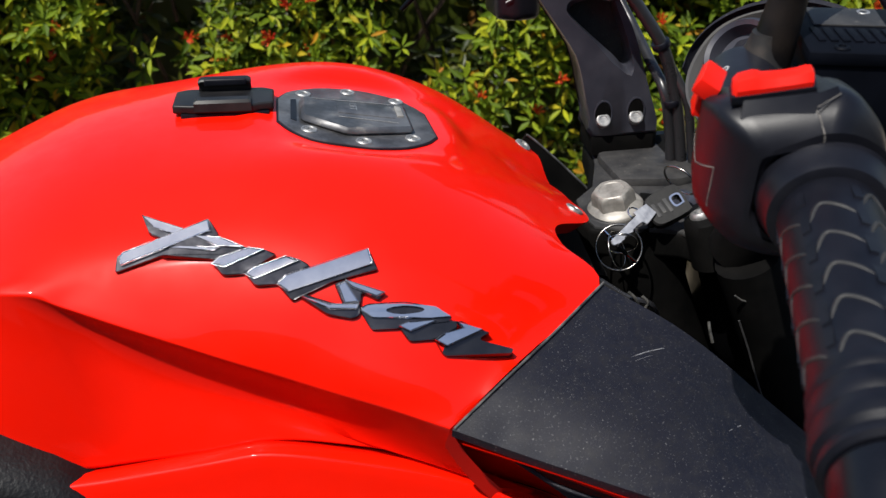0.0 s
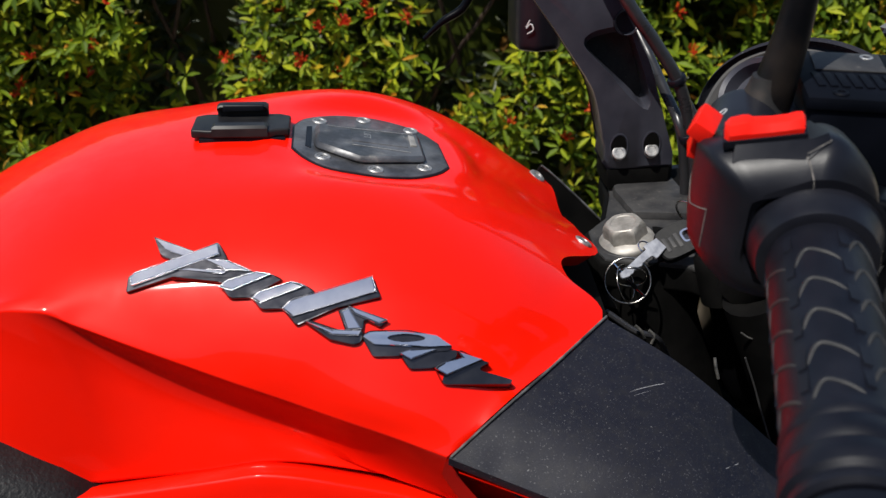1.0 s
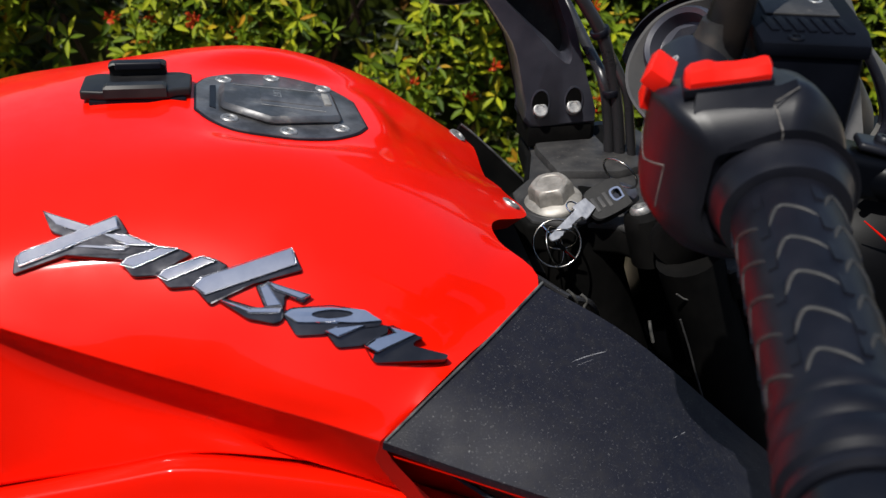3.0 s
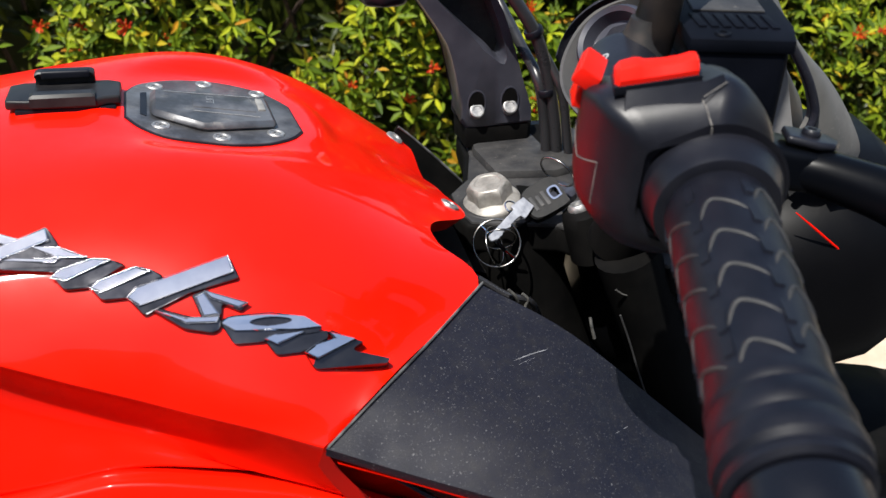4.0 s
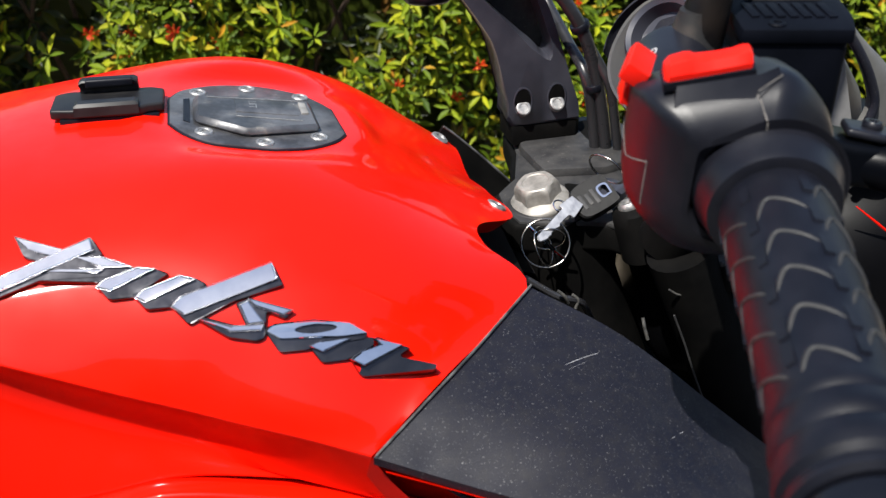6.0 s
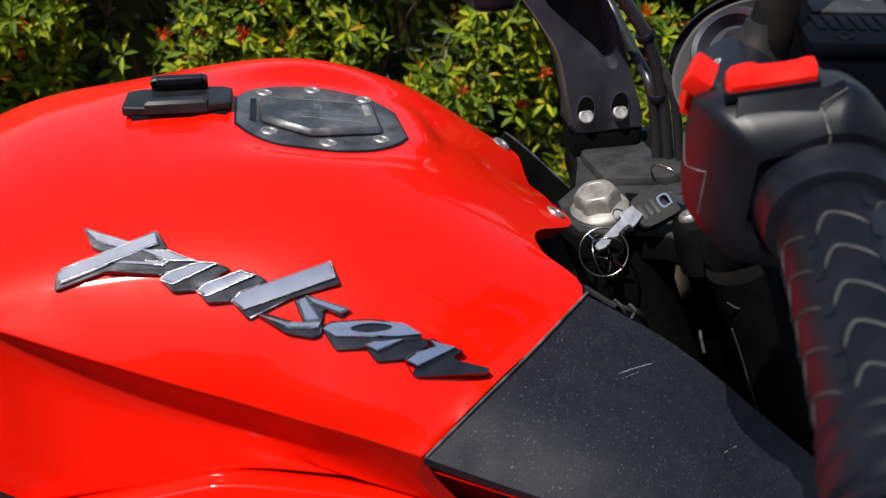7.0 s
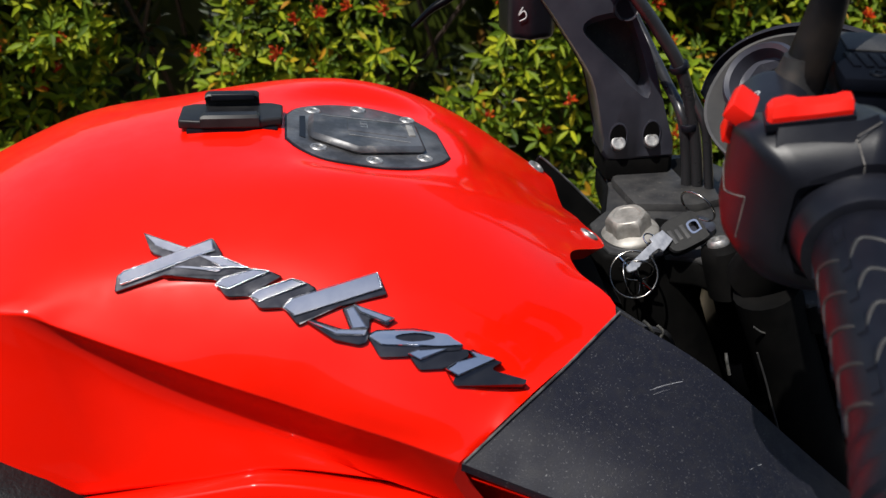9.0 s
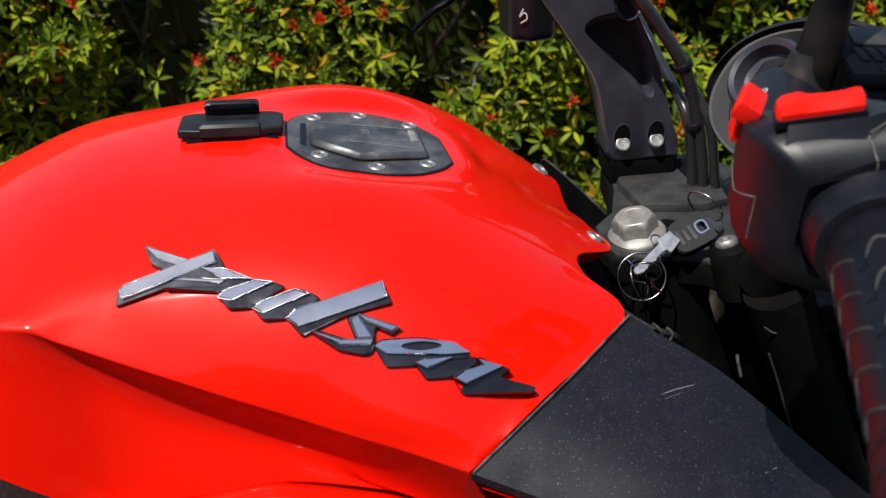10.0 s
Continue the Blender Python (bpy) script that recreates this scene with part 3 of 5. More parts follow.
for _k, _p in enumerate((*BACKS, *BACKS_2)):
    _bm = badge_plate(_p, -1.2, 3.0 + .06 * (_k % 3), .7, 1.6, True)
    if badge is None:
        badge = part("badge_backing", _bm, SMOKED, bike, "slanted chrome badge on a black backing", UP)
    else:
        part("backing_plate", _bm, SMOKED, badge, "smoked dark backing plate")
for _k, _p in enumerate((*PLATES, *PLATES_2)):
    _ob = part("chrome_plate", badge_plate(shrunk([Vector(q) for q in _p], -.55), 1.8, 4.7 - .42 * (_k in (1, 2, 3, 8, 9)), .95, 0, True, .00022), BADGE_CHROME, badge, "polished chrome plate")
    _ob.data.materials.append(BEAD)
part("chrome_plate", badge_eye(((25, -12.1), (28.4, -8.9), (46.3, -3.8), (62.9, -2.5), (71.6, -5.8), (60, -9.4), (32, -14.8)), (47.5, -7.6, 9.5, 1.9, 13), 1.8, 4.7, .75), BADGE_CHROME, badge, "polished chrome plate with an oval hole")


# ---- knee panel, seat, under-shroud strip ----
KNEE = [(-.36, -.130, -.203), (-.28, -.151, -.168), (-.2, -.161, -.141), (-.151, -.164, -.135), (-.101, -.168, -.1275), (-.078, -.1700, -.1235), (-.070, -.1708, -.1225), (-.062, -.1718, -.1226), (-.034, -.1755, -.1265), (.03, -.1805, -.1445), (.08, -.1915, -.1645), (.14, -.21, -.19)]


def knee_mesh(points, sign=1):
    rows = []
    for p in spline(points, 60):
        o = Vector((0, sign, 0))
        p = p + Vector((0, 0, .0022))
        rows.append([p - o * y + Vector((0, 0, z)) for y, z in ((-.02, -.010), (.001, 0), (.0020, .0006), (.0036, .0010), (.0116, .0020), (.0128, .0018), (.0138, .0004), (.0154, -.0060), (.0190, -.018), (.0225, -.030), (.0225, -.06), (.014, -.11), (-.03, -.14))])
    bm = bmesh.new()
    grid(bm, rows)
    return smooth(bm, 50)


knee = part("knee_panel", knee_mesh(KNEE), RED, bike, "glossy red knee panel under the tank", UP)
part("knee_panel", knee_mesh(mirrored(KNEE), -1), RED, bike, "glossy red knee panel under the tank", UP)
part("panel_screw", socket_screw(.006, .002), SATIN, knee, "black panel screw", Matrix.Translation((-.03, -.199, -.152)) @ pose(0, 0, 0, 70))

SEAT_VINYL = material("black_seat_vinyl", (0.016, 0.016, 0.017), 0.48, spec=0.35)
noise_mix(SEAT_VINYL, ((0.003, 0.003, 0.0035), (0.009, 0.0088, 0.0088)), 40)
grain(SEAT_VINYL, 420, 0.8, 0.0006)


def seat_mesh():
    rows = []
    for u, half, top, low in ((-.135, .170, -.155, -.20), (-.160, .186, -.132, -.20), (-.190, .188, -.112, -.20), (-.25, .188, -.092, -.20), (-.32, .175, -.12, -.22), (-.42, .15, -.13, -.24), (-.6, .14, -.12, -.23), (-.72, .12, -.06, -.2), (-.9, .08, -.02, -.12), (-.98, .02, -.02, -.08)):
        ring = []
        for k in range(28):
            a = 2 * math.pi * k / 28
            c, s = math.cos(a), math.sin(a)
            e = 2 / 4.5
            y, z = half * math.copysign(abs(c) ** e, c), math.copysign(abs(s) ** e, s)
            ring.append(Vector((u, y, (top + low) / 2 + (top - low) / 2 * z)))
        rows.append(ring)
    lines = [spline([row[k] for row in rows], 60) for k in range(28)]
    bm = bmesh.new()
    vs = grid(bm, [[line[j] for line in lines] for j in range(60)], closed=True)
    bm.faces.new(vs[0])
    bm.faces.new(vs[-1])
    return smooth(bm, 60)


part("seat", seat_mesh(), SEAT_VINYL, bike, "black grained vinyl saddle", UP)

# the red lip and the ribbed dark grille under the black panel
LIP_TOP = [(.036, -.2175, -.099), (.070, -.2375, -.1025), (.102, -.2535, -.1085), (.16, -.2765, -.1255), (.24, -.2915, -.1655)]
LIP_LOW = [(.052, -.2205, -.106), (.080, -.233, -.112), (.11, -.248, -.119), (.17, -.270, -.137), (.245, -.285, -.176)]
part("lip", smooth(shell(patch([LIP_TOP[0], LIP_LOW[0]], [LIP_TOP[-1], LIP_LOW[-1]], LIP_TOP, LIP_LOW, 24, 5), .004, (0, .8, -.4)), 40), RED, bike, "thin red lip under the black panel", UP)
GRILLE_LOW = [(.085, -.196, -.150), (.12, -.215, -.165), (.15, -.235, -.185), (.25, -.25, -.23)]
grille = part("side_grille", smooth(shell(patch([LIP_LOW[0], GRILLE_LOW[0]], [LIP_LOW[-1], GRILLE_LOW[-1]], [(x, y + .006, z) for x, y, z in LIP_LOW], GRILLE_LOW, 24, 8), .004, (0, .8, -.4)), 40), PLASTIC, bike, "dark ribbed plastic side grille", UP)
for _k in range(9):
    _a = Vector(LIP_LOW[0]).lerp(Vector(GRILLE_LOW[0]), (_k + 1) / 10)
    _b = Vector(LIP_LOW[2]).lerp(Vector(GRILLE_LOW[2]), (_k + 1) / 10)
    part("rib", tube([_a + Vector((.006, -.001, 0)), (_a + _b) / 2 + Vector((0, -.005, 0)), _b], .0011, 6, 10), PLASTIC, grille)
part("side_filler", smooth(shell(patch([(.030, -.211, -.093), (.036, -.188, -.122), (.045, -.172, -.156)], [(.12, -.235, -.118), (.125, -.215, -.15), (.13, -.20, -.19)], [(.030, -.211, -.093), (.07, -.226, -.103), (.12, -.235, -.118)], [(.045, -.172, -.156), (.09, -.182, -.17), (.13, -.20, -.19)], 16, 10), .004, (0, .9, -.3)), 50), RED, bike, "red infill behind the tank's lower edge", UP)
# scratches on the black panel
SCRATCH = material("pale_scratch", (0.3, 0.3, 0.31), 0.6)
PANEL_TREE = BVHTree.FromPolygons([v.co.copy() for v in panel.data.vertices], [tuple(p.vertices) for p in panel.data.polygons])


def scratch(u0, v0, u1, v1, r):
    pts = []
    for k in range(9):
        t = k / 8
        u, v = u0 + (u1 - u0) * t, v0 + (v1 - v0) * t + .0002 * math.sin(5 * t)
        hit = PANEL_TREE.ray_cast(Vector((u, v, .1)), Vector((0, 0, -1)))[0]
        if hit is not None:
            pts.append(hit + Vector((0, 0, -r * .55)))
    part("scratch", tube(pts, [r * .3, r, r * .8, r, r * .2], 5, 14), SCRATCH, panel, "pale scratch in the plastic")


scratch(.128, -.1905, .160, -.1745, .0004)
scratch(.131, -.1925, .148, -.1830, .00015)
scratch(.175, -.222, .19, -.210, .0003)

# ---- camera mount stuck on the tank ----
MOUNT_PLASTIC = material("matt_black_mount", (0.014, 0.014, 0.015), 0.45, spec=0.3)
noise_mix(MOUNT_PLASTIC, ((0.006, 0.006, 0.007), (0.016, 0.0155, 0.016)), 60)
mount = thing("action_camera_mount", "black plastic action camera mount stuck on the tank", "mount", CAP @ Matrix.Translation((-.081, .002, .0115)) @ pose(0, 0, 0, -2, 2))
part("adhesive_pad", smooth(prism([(-.026, -.016), (.028, -.016), (.028, .020), (-.026, .020)], -.004, .0012, .0006)), RUBBER, mount, "black foam adhesive pad")
part("base_plate", smooth(prism([(-.031, -.013), (-.020, -.0155), (.018, -.0165), (.023, -.0135), (.031, -.012), (.031, .015), (.024, .020), (-.024, .020), (-.031, .016)], .001, .0066, .0016, 3)), MOUNT_PLASTIC, mount)


def channel_wall(y, face, high, half):
    """A wall of the quick-release channel with a chamfered, overhanging top; face: -1 towards the near side."""
    rows = []
    for x in (-half, -half + .002, half - .002, half):
        end = abs(x) == half
        k = .0012 if end else 0
        rows.append([Vector((x, y + face * q, z - (k if z > .008 else 0))) for q, z in ((.0040, .003), (.0034, high - .0018), (.0020, high), (-.0050, high), (-.0058, high - .0010), (-.0050, high - .0026), (-.0020, high - .0030), (-.0016, .003))])
    bm = bmesh.new()
    vs = grid(bm, rows)
    bm.faces.new(vs[0])
    bm.faces.new(vs[-1])
    return smooth(bm, 28)


part("rail", channel_wall(-.0135, -1, .0098, .0175), MOUNT_PLASTIC, mount)
part("rail", channel_wall(.0165, 1, .0150, .0165), MOUNT_PLASTIC, mount)
part("rubber_stop", smooth(prism([(-.013, .0105), (.0145, .0105), (.0145, .0185), (-.013, .0185)], .0104, .0154, .0016, 3)), RUBBER, mount, "glossy black rubber stop")

# ---- right handlebar; bar frame: x across, y inwards along the bar, z up ----
BAR_AT, BAR_IN = Vector((.1275, .320, 1.028)), Vector((.13, .98, .10)).normalized()
_x = BAR_IN.cross(Vector((0, 0, 1))).normalized()
BAR = IN @ Matrix.Translation(BAR_AT) @ Matrix((_x, BAR_IN, _x.cross(BAR_IN))).transposed().to_4x4()
ALONG = Matrix(((1, 0, 0, 0), (0, 0, -1, 0), (0, 1, 0, 0), (0, 0, 0, 1)))     # z of a lathe to -y of the bar


def bar_lathe(profile, sides=44):
    return lathe(profile, sides, m=ALONG)


GRIP_R = .0192
OUT = .014
GRIP_LINE = [(.012, -.004), (GRIP_R - .001, -.002), (GRIP_R, 0), (GRIP_R, .03), (GRIP_R, .06), (GRIP_R, .090), (.0197, .093), (.0203, .0955), (.0203, .0975), (.0198, .099), (.0206, .102), (.0212, .105), (.0209, .1075), (.0204, .109), (.0215, .112), (.0220, .1155), (.0216, .1185), (.0200, .1205), (.0200, .1215), (.0207, .1225), (.0207, .1245), (.0190, .126), (.014, .1262)]
grip = part("grip", smooth(bar_lathe([(r, h + OUT) for r, h in GRIP_LINE]), 30), RUBBER, bike, "black rubber throttle grip with moulded chevrons", BAR)
HOUSE_END = material("gloss_black_bar_end", (0.004, 0.0045, 0.007), 0.3, spec=0.3)
noise_rough(HOUSE_END, 0.24, 0.36, 60)
part("bar_end_weight", smooth(bar_lathe([(r, h + OUT + .003) for r, h in ((.012, .1225), (.0172, .123), (.0184, .1245), (.0184, .150), (.0165, .1525), (.012, .154), (.004, .1545))])), HOUSE_END, bike, "black bar end weight", BAR)
# paler than the grip: the chevrons' edge highlights are in this colour
CHEVRON = material("pale_rubber_edge", (0.05, 0.048, 0.045), 0.6)
noise_mix(CHEVRON, ((0.010, 0.0102, 0.0115), (0.028, 0.0268, 0.0255)), 60)


def chevron(turn, at):
    """A raised, lopsided chevron ridge round the grip; turn in degrees about the bar, at along it."""
    pts = []
    for q, y in ((.44, .0085), (.33, .0034), (.22, .0002), (.10, .0), (-.12, .0022), (-.30, .0044), (-.46, .0068)):
        a = radians(turn) + q
        pts.append(Vector(((GRIP_R - .0004) * math.cos(a), -(at + y), (GRIP_R - .0004) * math.sin(a))))
    return tube(pts, [.0004, .0009, .0010, .0010, .0010, .0009, .0004], 8, 24)


for _row, _turn in enumerate((106, 46, -14, -74, 166, 226)):
    for _k in range(6):
        _y = OUT + .0002 + _k * .0168 + (.0084 if _row % 2 else 0)
        if OUT + .004 < _y < OUT + .087:
            part("chevron", smooth(chevron(_turn, _y), 60), CHEVRON, grip)
for _row in range(6):
    # wedge-shaped steps between the chevron rows
    _a = radians(136 - 60 * _row)
    for _k in range(6):
        _bm = bmesh.new()
        _y = OUT + .002 + _k * .0158 - (.006 if _k == 5 else 0)
        _p = [Vector(((GRIP_R + r) * math.cos(_a + d), -(_y + y), (GRIP_R + r) * math.sin(_a + d))) for d, y, r in ((-.10, 0, -.0002), (.10, 0, -.0002), (.08, .012, .0008), (-.08, .012, .0008), (-.08, .0128, -.0004), (.08, .0128, -.0004))]
        _v = [_bm.verts.new(q) for q in _p]
        _bm.faces.new((_v[0], _v[1], _v[2], _v[3]))
        _bm.faces.new((_v[3], _v[2], _v[5], _v[4]))
        _bm.faces.new((_v[0], _v[3], _v[4]))
        _bm.faces.new((_v[1], _v[5], _v[2]))
        part("tread_wedge", _bm, RUBBER, grip)

# outline of the switch housing across the bar, with the rounding of each corner
HOUSING = [(-.0475, -.020, .008), (-.0475, .0285, .005), (-.040, .0312, .004), (-.004, .0372, .004), (.003, .0388, .004), (.0110, .0345, .010), (.0235, .018, .012), (.0275, -.010, .014), (.014, -.035, .012), (-.010, -.040, .01), (-.036, -.034, .010)]


def housing_mesh():
    pts = [Vector((x, 0, z)) for x, z, _ in HOUSING]
    loop = []
    for k, p in enumerate(pts):
        r = HOUSING[k][2]
        a, c = pts[k - 1] - p, pts[(k + 1) % len(pts)] - p
        a, c = p + a.normalized() * min(r, a.length * .48), p + c.normalized() * min(r, c.length * .48)
        for j in range(7):
            t = j / 6
            loop.append(a * (1 - t) ** 2 + p * 2 * t * (1 - t) + c * t * t)
    mid = Vector((-.010, 0, 0))
    rows = []
    # along the bar: shrink of the outline, share of the round front, radius of the front
    for y, inset, s, c in ((.000, .0, 1, .0235), (-.0005, .0, 1, .0262), (-.0022, .0, 1, .0272), (-.0032, .0, .86, .0285), (-.0036, .0165, .45, .0285), (-.0030, .0130, .18, .029), (-.0014, .0096, .03, .029), (.0010, .0064, 0, 0), (.0040, .0036, 0, 0), (.0074, .0015, 0, 0), (.0112, .0003, 0, 0), (.0150, 0, 0, 0), (.022, 0, 0, 0), (.036, 0, 0, 0), (.042, .0008, 0, 0), (.046, .003, 0, 0), (.048, .007, 0, 0)):
        row = []
        for p in loop:
            a = math.atan2(p.z, p.x)
            d = p - mid
            q = mid + d * (1 - inset / d.length)
            # the top falls away behind the rocker
            q.z -= max(0, y - .017) * .36 * max(0, min(1, q.z / .03))
            # the left face runs inwards towards the front
            q.x += max(0, .022 - y) * .34 * max(0, min(1, (-.020 - q.x) / .02))
            # the front turns away towards the outer side
            q.y = y + min(.009, 5 * max(0, q.x + .018) ** 2) * max(0, 1 - max(0, y) / .015)
            row.append(Vector((q.x, q.y, q.z)).lerp(Vector((c * math.cos(a), y, c * math.sin(a))), s))
        rows.append(row)
    bm = bmesh.new()
    vs = grid(bm, rows, closed=True)
    bm.faces.new(vs[0])
    bm.faces.new(vs[-1])
    return smooth(bm, 40)


# base tinted blue to carry the sky's reflection
HOUSE = material("switch_housing_plastic", (0.005, 0.005, 0.007), 0.4, spec=0.28)
noise_mix(HOUSE, ((0.0052, 0.0056, 0.0088), (0.0100, 0.0104, 0.0145)), 35)
noise_rough(HOUSE, 0.33, 0.43, 60)
grain(HOUSE, 2200, 0.18, 0.0002)
housing = part("switch_housing", housing_mesh(), HOUSE, bike, "black plastic handlebar switch housing", BAR)


def rocker():
    """A rocker switch: raised left block, hollow middle, raised right end; its base slopes with the housing."""
    rows = []
    for x, h, back in ((-.0388, .0030, .0188), (-.0372, .0044, .0196), (-.0325, .0050, .0200), (-.0305, .0048, .0200), (-.0285, .0038, .0200), (-.022, .0034, .0200), (-.016, .0036, .0202), (-.0128, .0044, .0202), (-.0108, .0042, .0200), (-.0098, .0030, .0192)):
        base = .0374 + (x + .034) * .185
        fore = .0105 + (x + .034) * .06 + (.0022 if x < -.038 else 0)
        rows.append([Vector((x, fore, base - .004)), Vector((x, fore, base + h * .15)), Vector((x, fore + .0022, base + h - .0004)), Vector((x, fore + .0032, base + h)), Vector((x, back - .001, base + h)), Vector((x, back, base + h - .001)), Vector((x, back, base - .004))])
    bm = bmesh.new()
    vs = grid(bm, rows)
    bm.faces.new(vs[0])
    bm.faces.new(vs[-1])
    return smooth(bevelled(bm, .0004, 2, 28), 24)


def plinth():
    """The raised top of the housing round the rocker, with a sloping front shelf."""
    low = [(-.0355, .0034, .0258), (-.0095, .0034, .0315), (.0005, .0112, .0378), (-.003, .036, .0295), (-.036, .036, .0235)]
    top = [(-.0345, .0098, .0342), (-.0070, .0100, .0394), (-.0008, .0126, .0410), (-.0045, .0345, .0335), (-.034, .0345, .0275)]
    bm = bmesh.new()
    a, b = [bm.verts.new(p) for p in low], [bm.verts.new(p) for p in top]
    for k in range(5):
        bm.faces.new((a[k], a[(k + 1) % 5], b[(k + 1) % 5], b[k]))
    bm.faces.new(b)
    bm.faces.new(list(reversed(a)))
    return smooth(bevelled(bm, .0005, 2, 20), 25)


part("switch_plinth", plinth(), HOUSE, housing, "raised sloping top round the rocker")
# dark slab: the shadow under the rocker is painted by its colour
part("well_shadow", smooth(prism([(-.040, .0098), (-.0085, .0112), (-.0085, .0215), (-.040, .0215)], -.003, .0006, .0003, m=Matrix.Translation((0, 0, .0418)) @ pose(0, 0, 0, 0, -10.6))), RUBBER, housing, "dark slab painting the shadow round the rocker")
part("kill_switch", rocker(), SWITCH_RED, housing, "bright red rocker switch")
part("starter_slider", smooth(prism([(-.006, -.009), (.0015, -.009), (.003, .006), (-.0025, .009)], -.004, .0055, .0012, m=Matrix.Translation((-.0435, .036, .0290)) @ pose(0, 0, 0, 0, -60, -12))), SWITCH_RED, housing, "bright red starter slider")
part("slider_foot", smooth(prism([(-.004, -.006), (.004, -.006), (.004, .006), (-.004, .006)], -.003, .003, .0008, m=Matrix.Translation((-.0470, .038, .0165)) @ pose(0, 0, 0, 0, -76))), SWITCH_RED, housing, "lower end of the red slider")
# moulded seams
SEAM = material("dusty_seam", (0.12, 0.11, 0.1), 0.8)
noise_mix(SEAM, ((0.07, 0.066, 0.062), (0.17, 0.155, 0.14)), 200)
HOUSE_TREE = BVHTree.FromPolygons([v.co.copy() for v in housing.data.vertices], [tuple(p.vertices) for p in housing.data.polygons])


def seam(points, r=.0005):
    pts = []
    for p in spline(points, 40):
        hit = HOUSE_TREE.find_nearest(p)[0]
        if hit is not None:
            pts.append(hit)
    return tube(pts, r, 6, len(pts), smoothed=False)


for _line in ([(-.0085, .0040, .0368), (-.0068, .0, .034), (-.0052, -.0030, .028), (-.0048, -.0040, .0225)],
              [(-.0475, .044, .002), (-.0475, .0254, -.003), (-.0427, .0075, .004)], [(-.0427, .0075, .004), (-.0425, .0085, -.009), (-.0425, .009, -.016)]):
    part("seam", seam(_line, .0003), SEAM, housing, "dusty moulding seam")
part("seam", tube([(.0005, .0111, .0384), (-.0012, .022, .0352), (-.0031, .0362, .0300)], .0003, 6, 8), SEAM, housing, "dusty moulding seam")
part("seam", tube([(.0005, .0111, .0384), (-.0040, .0072, .0376), (-.0085, .0034, .0366)], .0003, 6, 8), SEAM, housing, "dusty moulding seam")
WHITE_PRINT = material("pale_print", (0.5, 0.5, 0.5), 0.6)
part("inner_barrel", smooth(lathe([(.013, -.026), (.0165, -.024), (.0172, -.020), (.0172, .014), (.015, .016)], 36, m=Matrix.Translation((-.024, .066, .000)) @ ALONG)), HOUSE, housing, "round inner end of the switch housing")
part("print", tube([(-.0357 + .0015 * math.cos(t), .0655 + .0015 * math.sin(t), .0172 + .0015 * math.cos(t)) for t in (math.pi * k / 6 for k in range(13))], .0003, 5, 13, smoothed=False), WHITE_PRINT, housing, "small pale printed switch symbol")
part("grip_edge", smooth(bar_lathe([(.0185, OUT - .0012), (.0197, OUT - .0008), (.0199, OUT), (.0196, OUT + .0008), (.0185, OUT + .001)], 56)), CHEVRON, housing, "paler rim where the grip meets the collar")
part("throttle_collar", smooth(bar_lathe([(.020, -.002), (.0258, -.001), (.0262, .002), (.0252, .006), (.0240, .0095), (.0236, .0125), (.0228, .0150), (.0205, .0160)], 56)), HOUSE, housing, "tapered collar round the throttle")

# handlebar tube from the housing down to the right riser block
_end = (UP.inverted() @ BAR) @ Vector((0, .062, 0))
part("handlebar_tube", smooth(tube([_end, _end + Vector((.012, .055, -.002)), _end + Vector((.022, .10, -.012))], .011, 20)), SATIN, bike, "black right handlebar tube", UP)
right_riser = part("riser", smooth(lathe([(.010, -.022), (.0135, -.022), (.0132, .004), (.0122, .011), (.0098, .0135), (.002, .0140)], 36, m=Matrix.Translation((.236, -.026, -.0960)) @ pose(0, 0, 0, -10, -14) @ Matrix.Diagonal((1, 1.25, 1, 1)))), MATT, bike, "black cast riser boss under the switch housing", UP)
part("riser_arm", smooth(tube([(.245, -.06, -.09), (.25, -.09, -.03), (.235, -.115, .03), _end + Vector((.022, .10, -.012))], [.02, .016, .015, .017], 16)), MATT, bike, "black riser arm", UP)
part("bolt", socket_screw(.0075, .004), CAP_SCREW, right_riser, "steel socket bolt", Matrix.Translation((.2325, -.0235, -.0830)) @ pose(0, 0, 0, -14, -16))

# ---- brake reservoir, perch, lever and mirror stem ----
TANKLET = material("reservoir_plastic", (0.004, 0.005, 0.008), 0.6, spec=0.07)
noise_mix(TANKLET, ((0.0012, 0.0018, 0.0036), (0.003, 0.0038, 0.007)), 30)
reservoir = part("brake_reservoir", smooth(prism([(-.021, -.026), (.021, -.026), (.024, -.010), (.024, .030), (-.022, .030)], -.075, .0, .004, 3, m=Matrix.Translation((.163, .418, 1.052)) @ pose(0, 0, 0, 0, 0, -6))), TANKLET, bike, "black brake fluid reservoir", IN)
part("lid", smooth(prism([(-.0225, -.0275), (.0225, -.0275), (.026, -.010), (.026, .032), (-.024, .032)], -.001, .0055, .002, 2, m=Matrix.Translation((.163, .418, 1.052)) @ pose(0, 0, 0, 0, 0, -6))), TANKLET, reservoir, "dusty black reservoir lid")
for _k in range(7):
    part("lid_rib", smooth(box((.0035, .016, .0012), (.147 + .0052 * _k, .413 - .0006 * _k, 1.0578), .0005)), TANKLET, reservoir)
part("lid_plate", smooth(prism([(-.014, -.005), (.018, -.005), (.018, .018), (-.014, .018)], .0055, .0064, .0004, m=Matrix.Translation((.163, .428, 1.052)) @ pose(0, 0, 0, 0, 0, -6))), DUSTY, reservoir, "dusty grey patch on the lid")
